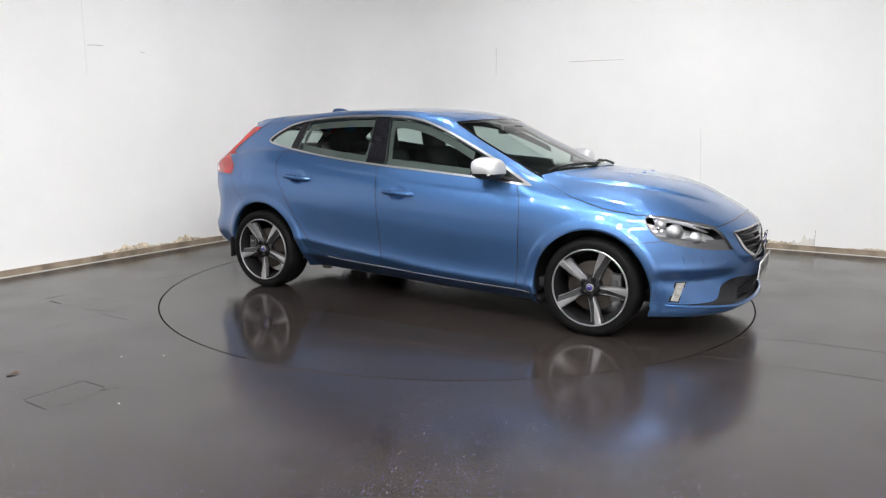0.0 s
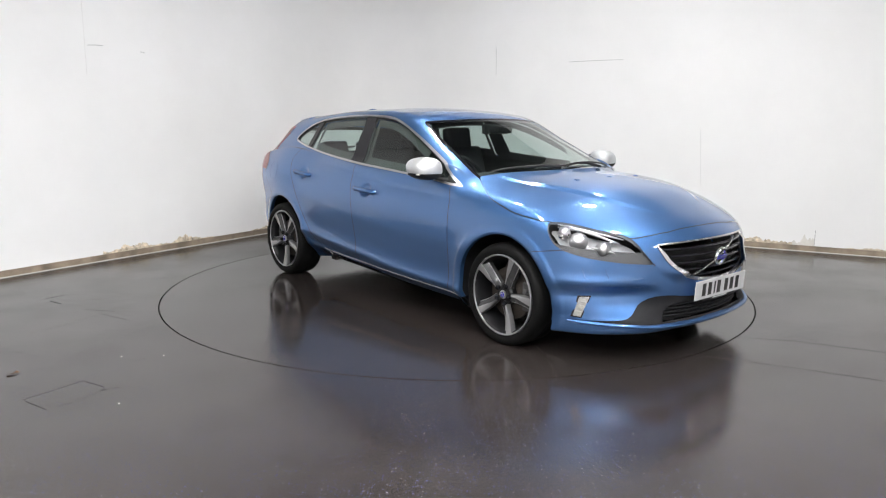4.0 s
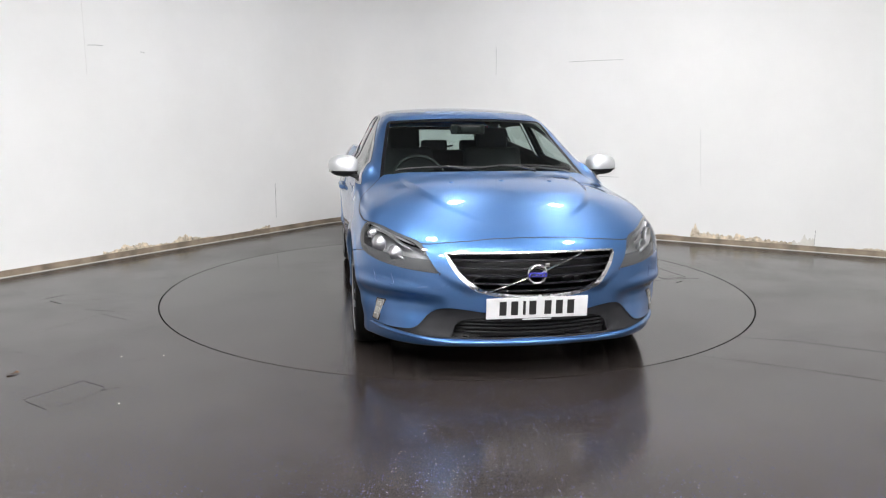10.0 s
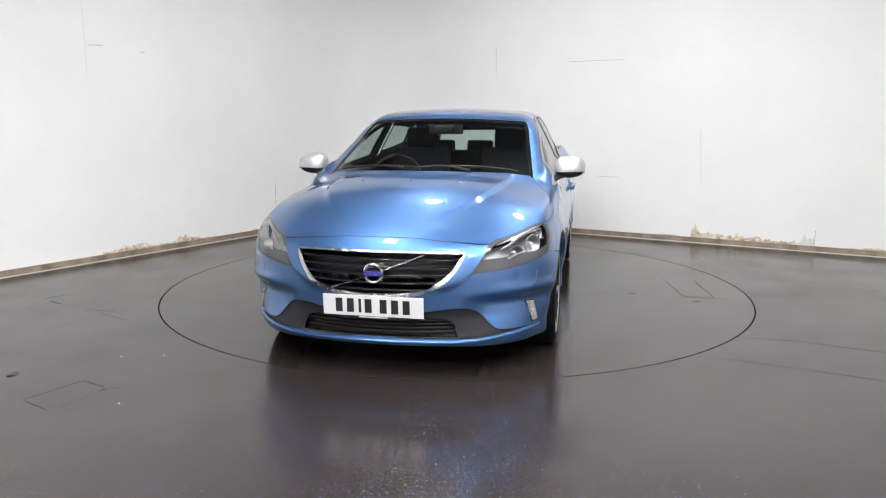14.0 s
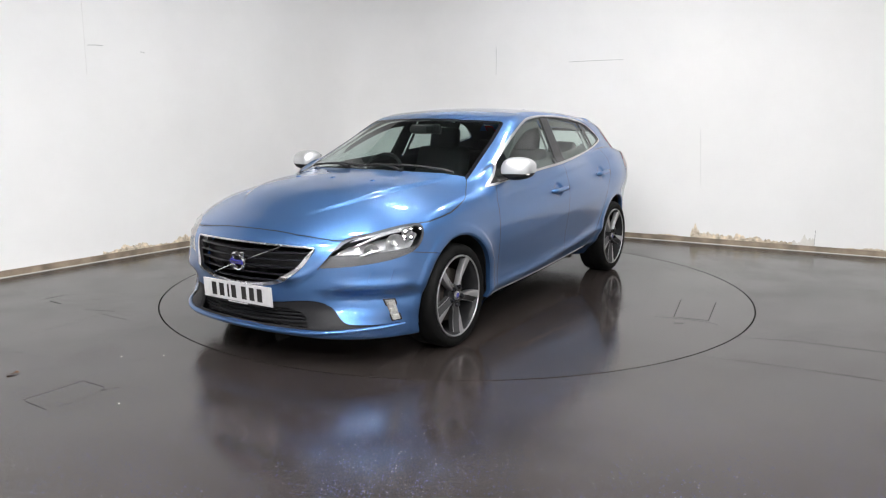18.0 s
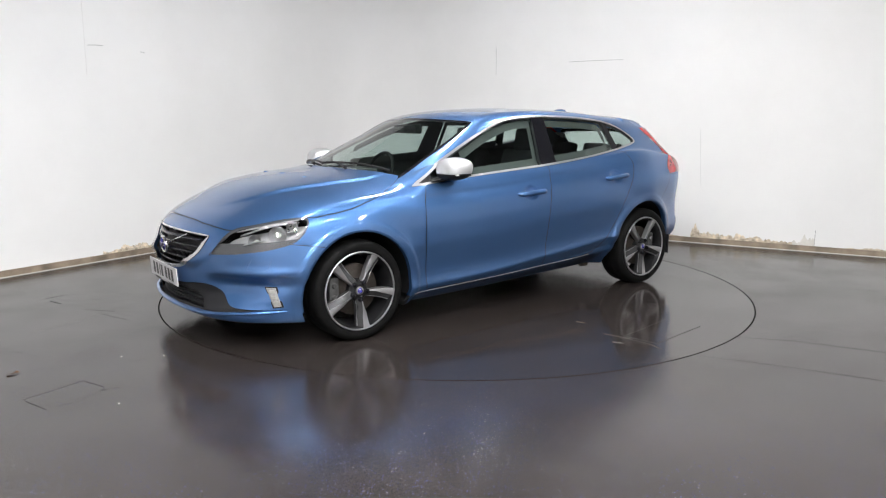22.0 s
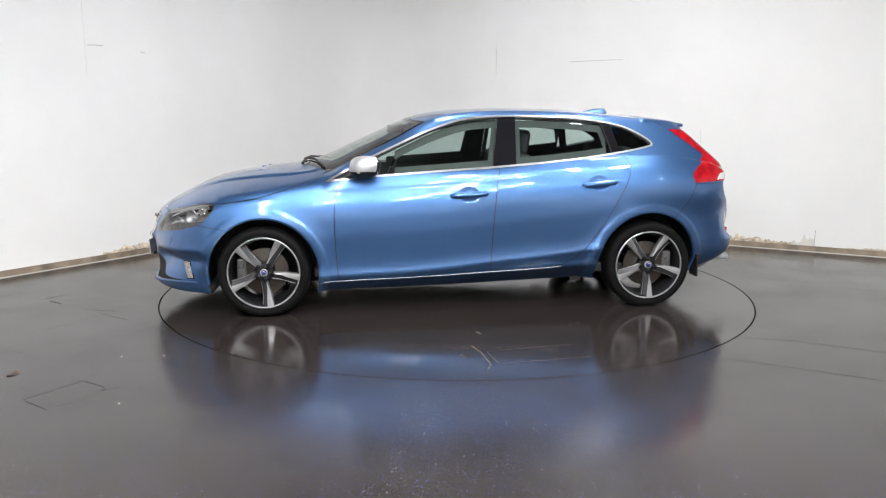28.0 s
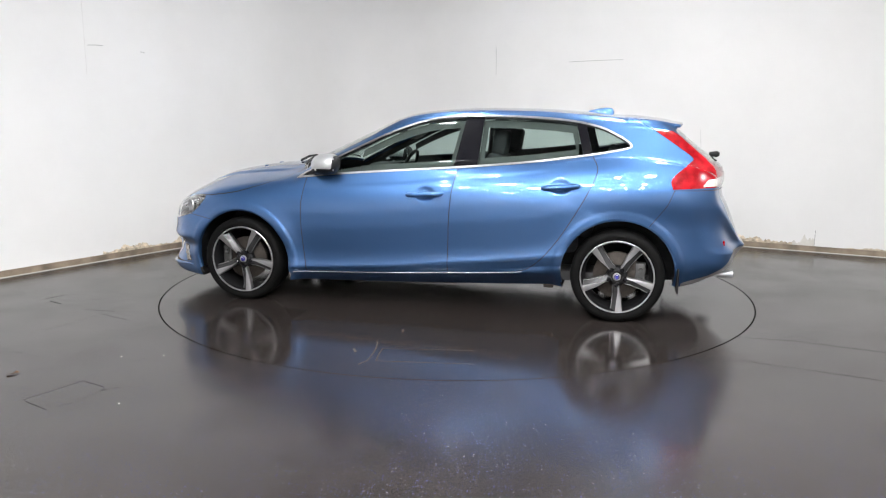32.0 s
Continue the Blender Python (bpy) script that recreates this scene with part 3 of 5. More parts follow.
TAILGATE = np.array([(-1.34, 1.50), (-1.385, 1.345), (-1.45, 1.28), (-1.53, 1.24), (-1.60, 1.24), (-1.80, 1.09), (-1.905, 0.872), (-2.4, 0.82), (-2.4, 1.5)])
REVERSE = np.array([(-1.825, 0.893), (-1.858, 0.934), (-2.06, 0.957), (-2.06, 0.893)])
SILVER_TAIL = np.array([(-1.73, 0.25), (-1.90, 0.30), (-1.985, 0.345), (-2.03, 0.39), (-2.06, 0.445), (-2.3, 0.46), (-2.3, -0.1), (-1.78, -0.1)])
ARCHES = ((AXLE, 0.297, 0.374), (-AXLE, 0.305, 0.378))
FLAP = (-1.45, 0.875, 0.078)


def cut_skin():
    s = Skin(*skin())
    for ax, az, r in ARCHES:
        s.cut(lambda x, y, z: np.hypot(x - ax, z - az) - r, lambda x, y, z: (y > 0.45) & (z < 0.8) & (np.abs(x - ax) < 0.5))
    cabin = lambda x, y, z: (y > 0.42) & (z > 0.84) & (x > -1.5) & (x < 1.0)
    for level in (0.0, -0.0125):
        s.cut(side_of(WINDOW_LINE), cabin, level)
    for post in (B_POST, C_POST):
        for level in (0.0, 0.035):
            s.cut(side_of(post), cabin, level)
    s.cut(lambda x, y, z: 0.45 - x, cabin)
    s.cut(lambda x, y, z: 0.755 - x, cabin)
    flank = lambda x, y, z: (y > 0.5) & (z < BELT(x) + 0.03)
    for door in (DOOR_FRONT, DOOR_REAR):
        for level in (GAP, -GAP):
            s.cut(side_of(door), flank, level)
    for level in (0.005, -0.004):
        s.cut(lambda x, y, z: z - STRIP(x), lambda x, y, z: (y > 0.5) & (z < 0.5) & (x < 0.98) & (x > -0.9), level)
    for level in (0.0, -0.022):
        s.cut(screen_field, lambda x, y, z: (x > 0.15) & (z > 0.86) & (y < 0.78), level)
    for level in (GAP, -GAP):
        s.cut(hood_field, lambda x, y, z: (x > 0.9) & (z > 0.6), level)
    for level in (0.0, -0.008):
        s.cut(side_of(HEADLAMP), lambda x, y, z: (x > 1.55) & (y > 0.3) & (z < 0.82), level)
    s.cut(lambda x, y, z: z - (0.650 - 0.10 * (x - 1.70)), lambda x, y, z: (x > 1.6) & (y > 0.4) & (z > 0.55) & (z < 0.7) & (inside_poly(x, z, HEADLAMP) < 0.01))
    s.cut(side_of(TAIL_LAMP), lambda x, y, z: (x < -1.4) & (y > 0.25) & (z > 0.8))
    s.cut(side_of(REVERSE), lambda x, y, z: (x < -1.7) & (y > 0.3) & (z > 0.8) & (z < 1.0))
    for level in (0.0, -0.03):
        s.cut(front_of(REAR_SCREEN), lambda x, y, z: (x < -1.45) & (z > 0.9), level)
    nose = lambda x, y, z: (x > 1.75) & (z < 0.72)
    s.cut(front_of(GRILLE), nose)
    s.cut(grille_inner, nose)
    for outline in (LOWER_INTAKE, BUMPER_BLACK):
        s.cut(front_of(outline), nose)
    for level in (GAP * 0.8, -GAP * 0.8):
        s.cut(side_of(FRONT_BUMPER), lambda x, y, z: (x > 1.4) & (x < 1.98) & (y > 0.3), level)
        s.cut(side_of(REAR_BUMPER), lambda x, y, z: (x < -1.45), level)
        s.cut(side_of(TAILGATE), lambda x, y, z: (x < -1.3) & (z > 0.8), level)
    s.cut(side_of(WINDOW_LINE), lambda x, y, z: (y > 0.4) & (z > 0.84), -0.068)
    s.cut(lambda x, y, z: z - UNDER(x) - 0.006, lambda x, y, z: z < 0.3)
    s.cut(side_of(SILVER_TAIL), lambda x, y, z: (x < -1.7) & (z < 0.6))
    return s


def name_faces(s):
    """A name for each face of the cut skin, '' for gaps and openings."""
    C = s.centres()
    x, y, z = C.T
    n = np.array([s.N[f].mean(0) for f in s.faces])
    out = np.full(len(C), "body", object)
    window, front_door, rear_door = (inside_poly(x, z, p) for p in (WINDOW_LINE, DOOR_FRONT, DOOR_REAR))
    side = y > 0.42
    below = side & (z < BELT(x) + 0.012) & (y > 0.5)
    bumper = inside_poly(x, z, FRONT_BUMPER)
    hood = hood_field(x, y, z)
    up = (z > 0.6) & (x > 0.9)
    out[(x > 0.4) & below & (z < 0.9)] = "front_wing"
    out[(x > 1.0) & (hood > 0) & (z > 0.6) & (bumper > 0)] = "front_wing"
    out[(x > 0.92) & (z > 0.80) & (hood > 0) & (y < 0.64) & (z < 1.0)] = "cowl"
    out[(x > 1.3) & (bumper < 0)] = "front_bumper"
    out[(np.abs(bumper) < GAP * 0.8) & (x > 1.4) & (x < 1.98) & (y > 0.3)] = ""
    out[up & (hood < -GAP)] = "bonnet"
    out[up & (np.abs(hood) < GAP) & (y < 0.9)] = ""
    gate, rbump = inside_poly(x, z, TAILGATE), inside_poly(x, z, REAR_BUMPER)
    out[(x < -1.45) & (rbump < 0)] = "rear_bumper"
    out[(x < -1.45) & (np.abs(rbump) < GAP * 0.8)] = ""
    out[(x < -1.3) & (gate < 0) & (z > 0.8)] = "tailgate"
    out[(x < -1.3) & (np.abs(gate) < GAP * 0.8) & (z > 0.8)] = ""
    out[(x < -1.7) & (inside_poly(x, z, SILVER_TAIL) < 0) & (z < 0.6)] = "rear_valance"
    out[below & (front_door < 0)] = "front_door"
    out[below & (rear_door < 0)] = "rear_door"
    out[below & ((np.abs(front_door) < GAP) | (np.abs(rear_door) < GAP))] = ""
    strip = z - STRIP(x)
    sill = below & (x < 0.98) & (x > -0.95) & (strip < -0.004) & (z < 0.45)
    out[sill] = "sill"
    out[below & (np.abs(strip - 0.0005) < 0.0045) & (x < 0.95) & (x > -0.87)] = "sill_glint"
    glazed = side & (window < 0) & (z > 0.84) & (x < 1.0) & (x > -1.5)
    out[glazed] = "front_glass"
    out[glazed & (x < -0.3)] = "rear_glass"
    out[glazed & (x < -1.05)] = "quarter_glass"
    out[glazed & (x > 0.755)] = "sail"
    b, c = inside_poly(x, z, B_POST), inside_poly(x, z, C_POST)
    out[glazed & (b < 0)] = "b_post"
    out[glazed & (c < 0)] = "c_post"
    out[glazed & (window > -0.0125)] = "window_trim"
    scr = screen_field(x, y, z)
    ahead = (x > 0.15) & (z > 0.86) & (y < 0.78) & (hood > -GAP)
    out[ahead & (scr < 0)] = "screen_edge"
    out[ahead & (scr < -0.022)] = "windscreen"
    lamp = inside_poly(x, z, HEADLAMP)
    out[(lamp < 0) & (x > 1.55) & (y > 0.3)] = "headlamp"
    out[(inside_poly(x, z, TAIL_LAMP) < 0) & (x < -1.4) & (y > 0.25)] = "tail_lamp"
    out[(out == "tail_lamp") & (inside_poly(x, z, REVERSE) < 0)] = "reverse_lamp"
    rear = inside_poly(y, z, REAR_SCREEN)
    out[(x < -1.45) & (rear < 0) & (z < 1.24)] = "rear_edge"
    out[(x < -1.45) & (rear < -0.03) & (z < 1.24)] = "rear_screen"
    nose = (x > 1.75) & (z < 0.72)
    out[nose & (inside_poly(y, z, BUMPER_BLACK) < 0)] = "bumper_insert"
    out[nose & (inside_poly(y, z, LOWER_INTAKE) < 0)] = "intake"
    g = inside_poly(y, z, GRILLE)
    out[nose & (g < 0)] = "grille_frame"
    out[nose & (grille_inner(x, y, z) < 0)] = "grille"
    out[(z < UNDER(x) + 0.006) & (z < 0.32)] = "underbody"
    for ax, az, r in ARCHES:
        out[(y > 0.45) & (np.hypot(x - ax, z - az) < r) & (z < 0.8)] = ""
    return out


car = thing("hatchback_car", "bright metallic blue five-door hatchback with silver mirror caps on a turntable", "car")
BODY = cut_skin()
NAMES = name_faces(BODY)


def panel(name, label="", material=None, keys=None, offset=0.0, sides=(False, True), parent=None, joined=True):
    """Lifts out the faces of one name, on both halves as one mesh, or each half as a part of its own."""
    picked = [i for i, k in enumerate(NAMES) if k in (keys or (name,))]
    made = []
    if joined:
        P, F, N = [], [], []
        for flip in sides:
            p, f, n = BODY.piece(picked, flip, offset)
            F += [[k + len(P) for k in g] for g in f]
            P += p
            N += n
        made.append(part(name, mesh_of(name, P, F, material or PAINT, True, N), None, parent or car, label))
    else:
        for flip in sides:
            p, f, n = BODY.piece(picked, flip, offset)
            made.append(part(name, mesh_of(name, p, f, material or PAINT, True, n), None, parent or car, label))
    return made if not joined else made[0]


shell = panel("body", "", PAINT, ("body",))
bonnet = panel("bonnet")
panel("front_bumper")
panel("rear_bumper")
tailgate = panel("tailgate")
panel("rear_valance", "satin silver lower rear bumper trim", SATIN, joined=False)
wings = panel("front_wing", joined=False)
doors_front = panel("front_door", joined=False)
doors_rear = panel("rear_door", joined=False)
panel("sill", keys=("sill", "sill_glint"), joined=False)
panel("cowl", "black plastic scuttle panel", BLACK_PLASTIC, offset=-0.006, joined=False)
panel("window_trim", "polished metal window surround", TRIM, offset=0.004, joined=False)
for d, flip in zip(doors_front, (False, True)):
    panel("window_pane", "lightly tinted side glass", GLASS, ("front_glass",), -0.006, (flip,), d)
    panel("mirror_base", "black plastic sail panel", BLACK_PLASTIC, ("sail",), -0.004, (flip,), d)
for d, flip in zip(doors_rear, (False, True)):
    panel("window_pane", "lightly tinted side glass", GLASS, ("rear_glass",), -0.006, (flip,), d)
panel("quarter_pane", "small fixed rear quarter glass", GLASS, ("quarter_glass",), -0.006, joined=False)
panel("b_post", "gloss black pillar", BLACK_GLOSS, offset=-0.002, joined=False)
panel("c_post", "gloss black window divider", BLACK_GLOSS, offset=-0.002, joined=False)
panel("windscreen", "clear laminated windscreen", GLASS, offset=-0.002)
panel("windscreen_edge", "black windscreen border", BLACK_GLOSS, ("screen_edge",), -0.001)
panel("rear_window", "tinted rear window", GLASS, ("rear_screen",), -0.002, parent=tailgate)
panel("rear_window_edge", "", BLACK_GLOSS, ("rear_edge",), -0.001, parent=tailgate)
panel("underbody", "black underside", BLACK_PLASTIC)
lamps = panel("headlamp", "clear headlamp lens", LENS, joined=False)
tails = panel("tail_lamp", "tall red tail lamp", RED_LENS, offset=0.004, joined=False)
for lamp, flip in zip(tails, (False, True)):
    panel("reverse_lamp", "clear lower tail lamp section", WHITE_LENS, ("reverse_lamp",), 0.004, (flip,), lamp)
panel("bumper_insert", "dark grey textured bumper insert", GREY_PLASTIC, offset=-0.008)
grille = panel("grille_frame", "satin chrome grille surround", SATIN_CHROME, offset=0.006)

# the cabin's inner skin and the backing of the front openings
LINED = {"body", "front_wing", "front_bumper", "bonnet", "rear_bumper", "tailgate", "front_door", "rear_door", "sill", "sill_glint", "", "window_trim", "b_post", "c_post", "sail", "underbody", "cowl", "tail_lamp", "reverse_lamp", "bumper_insert", "rear_edge"}
CEN = BODY.centres()
NRM = np.array([BODY.N[f].mean(0) for f in BODY.faces])


def in_arch(p, grow):
    return any(abs(p[1]) > 0.40 and math.hypot(p[0] - a, p[2] - b) < r + grow for a, b, r in ARCHES)


def lining():
    ok = [i for i, k in enumerate(NAMES) if k in LINED and not (CEN[i][0] < -1.45 and CEN[i][2] > 1.20 and k != "tail_lamp") and not in_arch(CEN[i], 0.004)]
    roof = [i for i in ok if NRM[i][2] > 0.75 and CEN[i][2] > 1.15]
    rest = [i for i in ok if not (NRM[i][2] > 0.75 and CEN[i][2] > 1.15)]
    for name, picked, material in (("headliner", roof, HEADLINER), ("cabin_lining", rest, LINING)):
        P, F, N = [], [], []
        for flip in (False, True):
            p, f, n = BODY.piece(picked, flip, -0.022)
            F += [[k + len(P) for k in reversed(g)] for g in f]
            P += p
            N += [-v for v in n]
        part(name, mesh_of(name, P, F, material, True, N), None, car)


lining()


def inner_frames():
    edge = inside_poly(CEN[:, 0], CEN[:, 2], WINDOW_LINE)
    for doors, key in ((doors_front, "front_glass"), (doors_rear, "rear_glass")):
        b, c = inside_poly(CEN[:, 0], CEN[:, 2], B_POST), inside_poly(CEN[:, 0], CEN[:, 2], C_POST)
        picked = [i for i, k in enumerate(NAMES) if k == key and (edge[i] > -0.068 or min(b[i], c[i]) < 0.035) and CEN[i][0] < 0.45]
        for d, flip in zip(doors, (False, True)):
            p, f, n = BODY.piece(picked, flip, -0.035)
            ob = part("inner_frame", mesh_of("inner_frame", p, f, DOOR_TRIM, True, n), None, d, "grey inner window frame")


inner_frames()
panel("grille_backing", "", BLACK_PLASTIC, ("grille", "grille_frame"), -0.065, parent=grille)
panel("intake_backing", "", BLACK_PLASTIC, ("intake",), -0.06)
for lamp, flip in zip(lamps, (False, True)):
    panel("lamp_housing", "", HOUSING, ("headlamp",), -0.075, (flip,), lamp)
    rim = inside_poly(CEN[:, 0], CEN[:, 2], HEADLAMP)
    edge = [i for i, k in enumerate(NAMES) if k == "headlamp" and rim[i] > -0.008 and CEN[i][2] > 0.64]
    P_, F_, N_ = BODY.piece(edge, flip, -0.004)
    part("lamp_rim", mesh_of("lamp_rim", P_, F_, BEZEL, True, N_), None, lamp, "grey rim inside the lens")
    low = [i for i, k in enumerate(NAMES) if k == "headlamp" and CEN[i][2] < 0.650 - 0.10 * (CEN[i][0] - 1.70)]
    P_, F_, N_ = BODY.piece(low, flip, -0.024)
    part("bezel", mesh_of("bezel", P_, F_, BEZEL, True, N_), None, lamp, "dark lamp bezel")


# ---- where the skin lies ----
def skin_at(fixed, axis, start, end):
    """Walks along one axis from outside to the skin; fixed holds the two other coordinates."""
    out, ins = start, end
    for _ in range(26):
        m = (out + ins) / 2
        p = list(fixed)
        p.insert(axis, m)
        if body_field(np.array(p[0]), np.array(p[1]), np.array(p[2])) > 0:
            out = m
        else:
            ins = m
    return (out + ins) / 2


def skin_y(x, z):
    return skin_at((x, z), 1, 1.1, 0.3)


def skin_x(y, z):
    return skin_at((y, z), 0, 2.5, 1.2)


def skin_z(x, y):
    return skin_at((x, y), 2, 1.7, 0.5)


# the sill edge's highlight, modelled as a thin metal tube
for sg in (1, -1):
    line = [(u, float(STRIP(u))) for u in np.linspace(-0.70, 0.93, 57)]
    shade(part("sill_glint", tube_bm([(u, sg * (skin_y(u, v) + 0.001), v) for u, v in line], 0.0034, 8), TRIM, car, "thin bright line standing in for the highlight on the sill edge"), 60)


# ---- wheel wells ----
def make_wells():
    for ax, az, r in ARCHES:
        for s in (1, -1):
            lip, liner = bmesh.new(), bmesh.new()
            rows = []
            for a in np.linspace(radians(-12), radians(192), 61):
                c, d = math.cos(a), math.sin(a)
                x, z = ax + r * c, az + r * d
                y = skin_y(x, max(z, 0.2))
                rows.append([(x, s * y, z), (ax + (r - 0.012) * c, s * (y - 0.004), az + (r - 0.012) * d), (ax + (r - 0.014) * c, s * (y - 0.03), az + (r - 0.014) * d),
                             (ax + (r + 0.01) * c, s * (y - 0.05), az + (r + 0.01) * d), (ax + (r + 0.01) * c, s * 0.46, az + (r + 0.01) * d), (ax, s * 0.46, az)])
            for bm, cols in ((lip, (0, 1, 2)), (liner, (2, 3, 4, 5))):
                g = [[bm.verts.new(row[k]) for k in cols] for row in rows]
                for p, q in zip(g, g[1:]):
                    for k in range(len(cols) - 1):
                        bm.faces.new((p[k], p[k + 1], q[k + 1], q[k]))
                bmesh.ops.remove_doubles(bm, verts=bm.verts[:], dist=1e-5)
                bmesh.ops.recalc_face_normals(bm, faces=bm.faces[:])
            shade(part("arch_lip", lip, PAINT, car), 40)
            shade(part("arch_liner", liner, BLACK_PLASTIC, car, "black moulded wheel arch liner"), 40)


make_wells()


# ---- wheels ----
TYRE = [(0.236, -0.012), (0.245, 0.002), (0.262, 0.008), (0.280, 0.006), (0.291, -0.002), (0.298, -0.014), (0.3015, -0.028), (0.303, -0.06), (0.303, -0.094), (0.3005, -0.096), (0.3005, -0.104), (0.303, -0.106), (0.303, -0.15), (0.3015, -0.185), (0.297, -0.20), (0.28, -0.212), (0.245, -0.205), (0.236, -0.19)]
RIM = [(0.2375, -0.010), (0.2375, 0.001), (0.234, 0.003), (0.2295, 0.0015), (0.2265, -0.006), (0.2215, -0.012), (0.2175, -0.030), (0.212, -0.070), (0.205, -0.12), (0.208, -0.195), (0.236, -0.20)]


def spoke_bm(kind):
    """One twisted spoke along +z, seen from +y: a bright cut face that widens to the rim, and a grey flank beside it that falls away."""
    bm = bmesh.new()
    # rows: radius, the two edges along x, the depth of each edge
    if kind == "face":
        rows = [(0.050, 0.006, 0.012, -0.010, -0.013), (0.075, 0.007, 0.014, -0.009, -0.012), (0.105, 0.007, 0.019, -0.008, -0.011), (0.128, 0.005, 0.025, -0.007, -0.010), (0.150, 0.001, 0.029, -0.006, -0.008), (0.180, -0.002, 0.031, -0.004, -0.006), (0.208, -0.005, 0.034, -0.001, -0.003), (0.231, -0.007, 0.038, 0.002, 0.002)]
        thick = 0.034
    else:
        rows = [(0.034, -0.030, 0.013, -0.026, -0.012), (0.060, -0.027, 0.008, -0.026, -0.0105), (0.090, -0.026, 0.008, -0.028, -0.0095), (0.120, -0.026, 0.0065, -0.032, -0.0085), (0.150, -0.028, 0.002, -0.033, -0.0068), (0.180, -0.031, -0.001, -0.032, -0.0048), (0.208, -0.035, -0.004, -0.029, -0.0018), (0.230, -0.039, -0.006, -0.024, 0.001)]
        thick = 0.026
    g = []
    for r, t0, t1, d0, d1 in rows:
        g.append([bm.verts.new(v) for v in ((t0, d0, r), (t1, d1, r), (t1 + 0.004, d1 - thick, r), (t0 - 0.004, d0 - thick, r))])
    for p, q in zip(g, g[1:]):
        for k in range(4):
            bm.faces.new((p[k], p[(k + 1) % 4], q[(k + 1) % 4], q[k]))
    bm.faces.new(g[0])
    bm.faces.new(list(reversed(g[-1])))
    bmesh.ops.recalc_face_normals(bm, faces=bm.faces[:])
    bmesh.ops.bevel(bm, geom=[e for e in bm.edges if len(e.link_faces) == 2 and e.calc_face_angle() > 0.9], offset=0.0012, segments=2, affect="EDGES", profile=0.6)
    return bm


def spoke_edge_bm():
    """The thin bright ridge along the grey flank's outer side."""
    pts = [(-0.029, -0.0255, 0.060), (-0.0262, -0.0275, 0.095), (-0.027, -0.031, 0.130), (-0.0305, -0.0315, 0.175), (-0.038, -0.0245, 0.226)]
    return tube_bm(pts, [0.0010, 0.0016, 0.0018, 0.0022, 0.0026], 6)


def make_wheel(x, y, hub, phase, caliper_x):
    s = 1 if y > 0 else -1
    wheel = part("wheel", lathe_bm([(0.026, -0.016), (0.040, -0.017), (0.054, -0.022), (0.064, -0.034), (0.064, -0.07), (0.0, -0.07)], 48), DARK_METAL, car, "five-spoke alloy wheel with low-profile tyre")
    wheel.matrix_basis = pose(x, y, hub, 0, 0, 0 if s > 0 else 180)
    shade(part("tyre", lathe_bm(TYRE, 96), RUBBER, wheel, "black low-profile tyre"), 30)
    shade(part("rim", lathe_bm(RIM, 96), DARK_METAL, wheel), 40)
    shade(part("rim_lip", lathe_bm([(0.2385, -0.006), (0.2388, 0.003), (0.235, 0.0055), (0.2305, 0.0045), (0.2285, 0.0)], 96), BRIGHT_ALLOY, wheel, "bright machined rim lip"), 40)
    for k in range(5):
        a = phase + 72 * k
        turn = pose(0, 0, 0, 0, a - 90, 0)
        for name, bm, material in (("spoke", spoke_bm("face"), BRIGHT_ALLOY), ("spoke_flank", spoke_bm("flank"), GREY_METAL), ("spoke_edge", spoke_edge_bm(), BRIGHT_ALLOY)):
            ob = part(name, bm, material, wheel)
            ob.matrix_basis = turn
            shade(ob, 35)
        b = radians(a)
        bolt = part("bolt", lathe_bm([(0.0, -0.010), (0.008, -0.010), (0.012, -0.014), (0.0145, -0.022), (0.0145, -0.040)], 14), BLACK_GLOSS, wheel)
        bolt.location = (-0.054 * math.cos(b), 0.012, 0.054 * math.sin(b))
    shade(part("hub_cap", lathe_bm([(0.0, -0.004), (0.018, -0.005), (0.024, -0.007), (0.026, -0.012), (0.026, -0.03)], 32), BRIGHT_ALLOY, wheel, "silver centre cap"), 40)
    shade(part("cap_badge", lathe_bm([(0.0, -0.0010), (0.016, -0.0020), (0.0175, -0.005)], 24), BADGE_BLUE, wheel, "round dark blue badge"), 40)
    shade(part("cap_ring", lathe_bm([(0.0125, -0.0015), (0.013, 0.0001), (0.0095, 0.0005), (0.009, -0.0012)], 24), CHROME, wheel), 40)
    shade(part("brake_disc", lathe_bm([(0.07, -0.060), (0.155, -0.075), (0.155, -0.098), (0.07, -0.10)], 64), STEEL, wheel, "grey steel brake disc"), 40)
    cal = part("caliper", box_bm(-0.032, 0.032, -0.115, -0.050, -0.085, 0.085, 0.012), CALIPER, wheel, "cast grey brake caliper")
    cal.location = (caliper_x * s * 0.148, 0, 0.005)
    for dz in (-0.036, 0.036):
        b = part("caliper_boss", lathe_bm([(0.0, -0.040), (0.013, -0.040), (0.017, -0.045), (0.018, -0.06)], 16), CALIPER, cal)
        b.location = (0, 0, dz)


for wx, wy, cx, near, far in ((AXLE, 0.866, 1, -84, -77), (-AXLE, 0.846, -1, -89, -94)):
    make_wheel(wx, wy, 0.302, near, cx)
    make_wheel(wx, -wy, 0.302, far, cx)


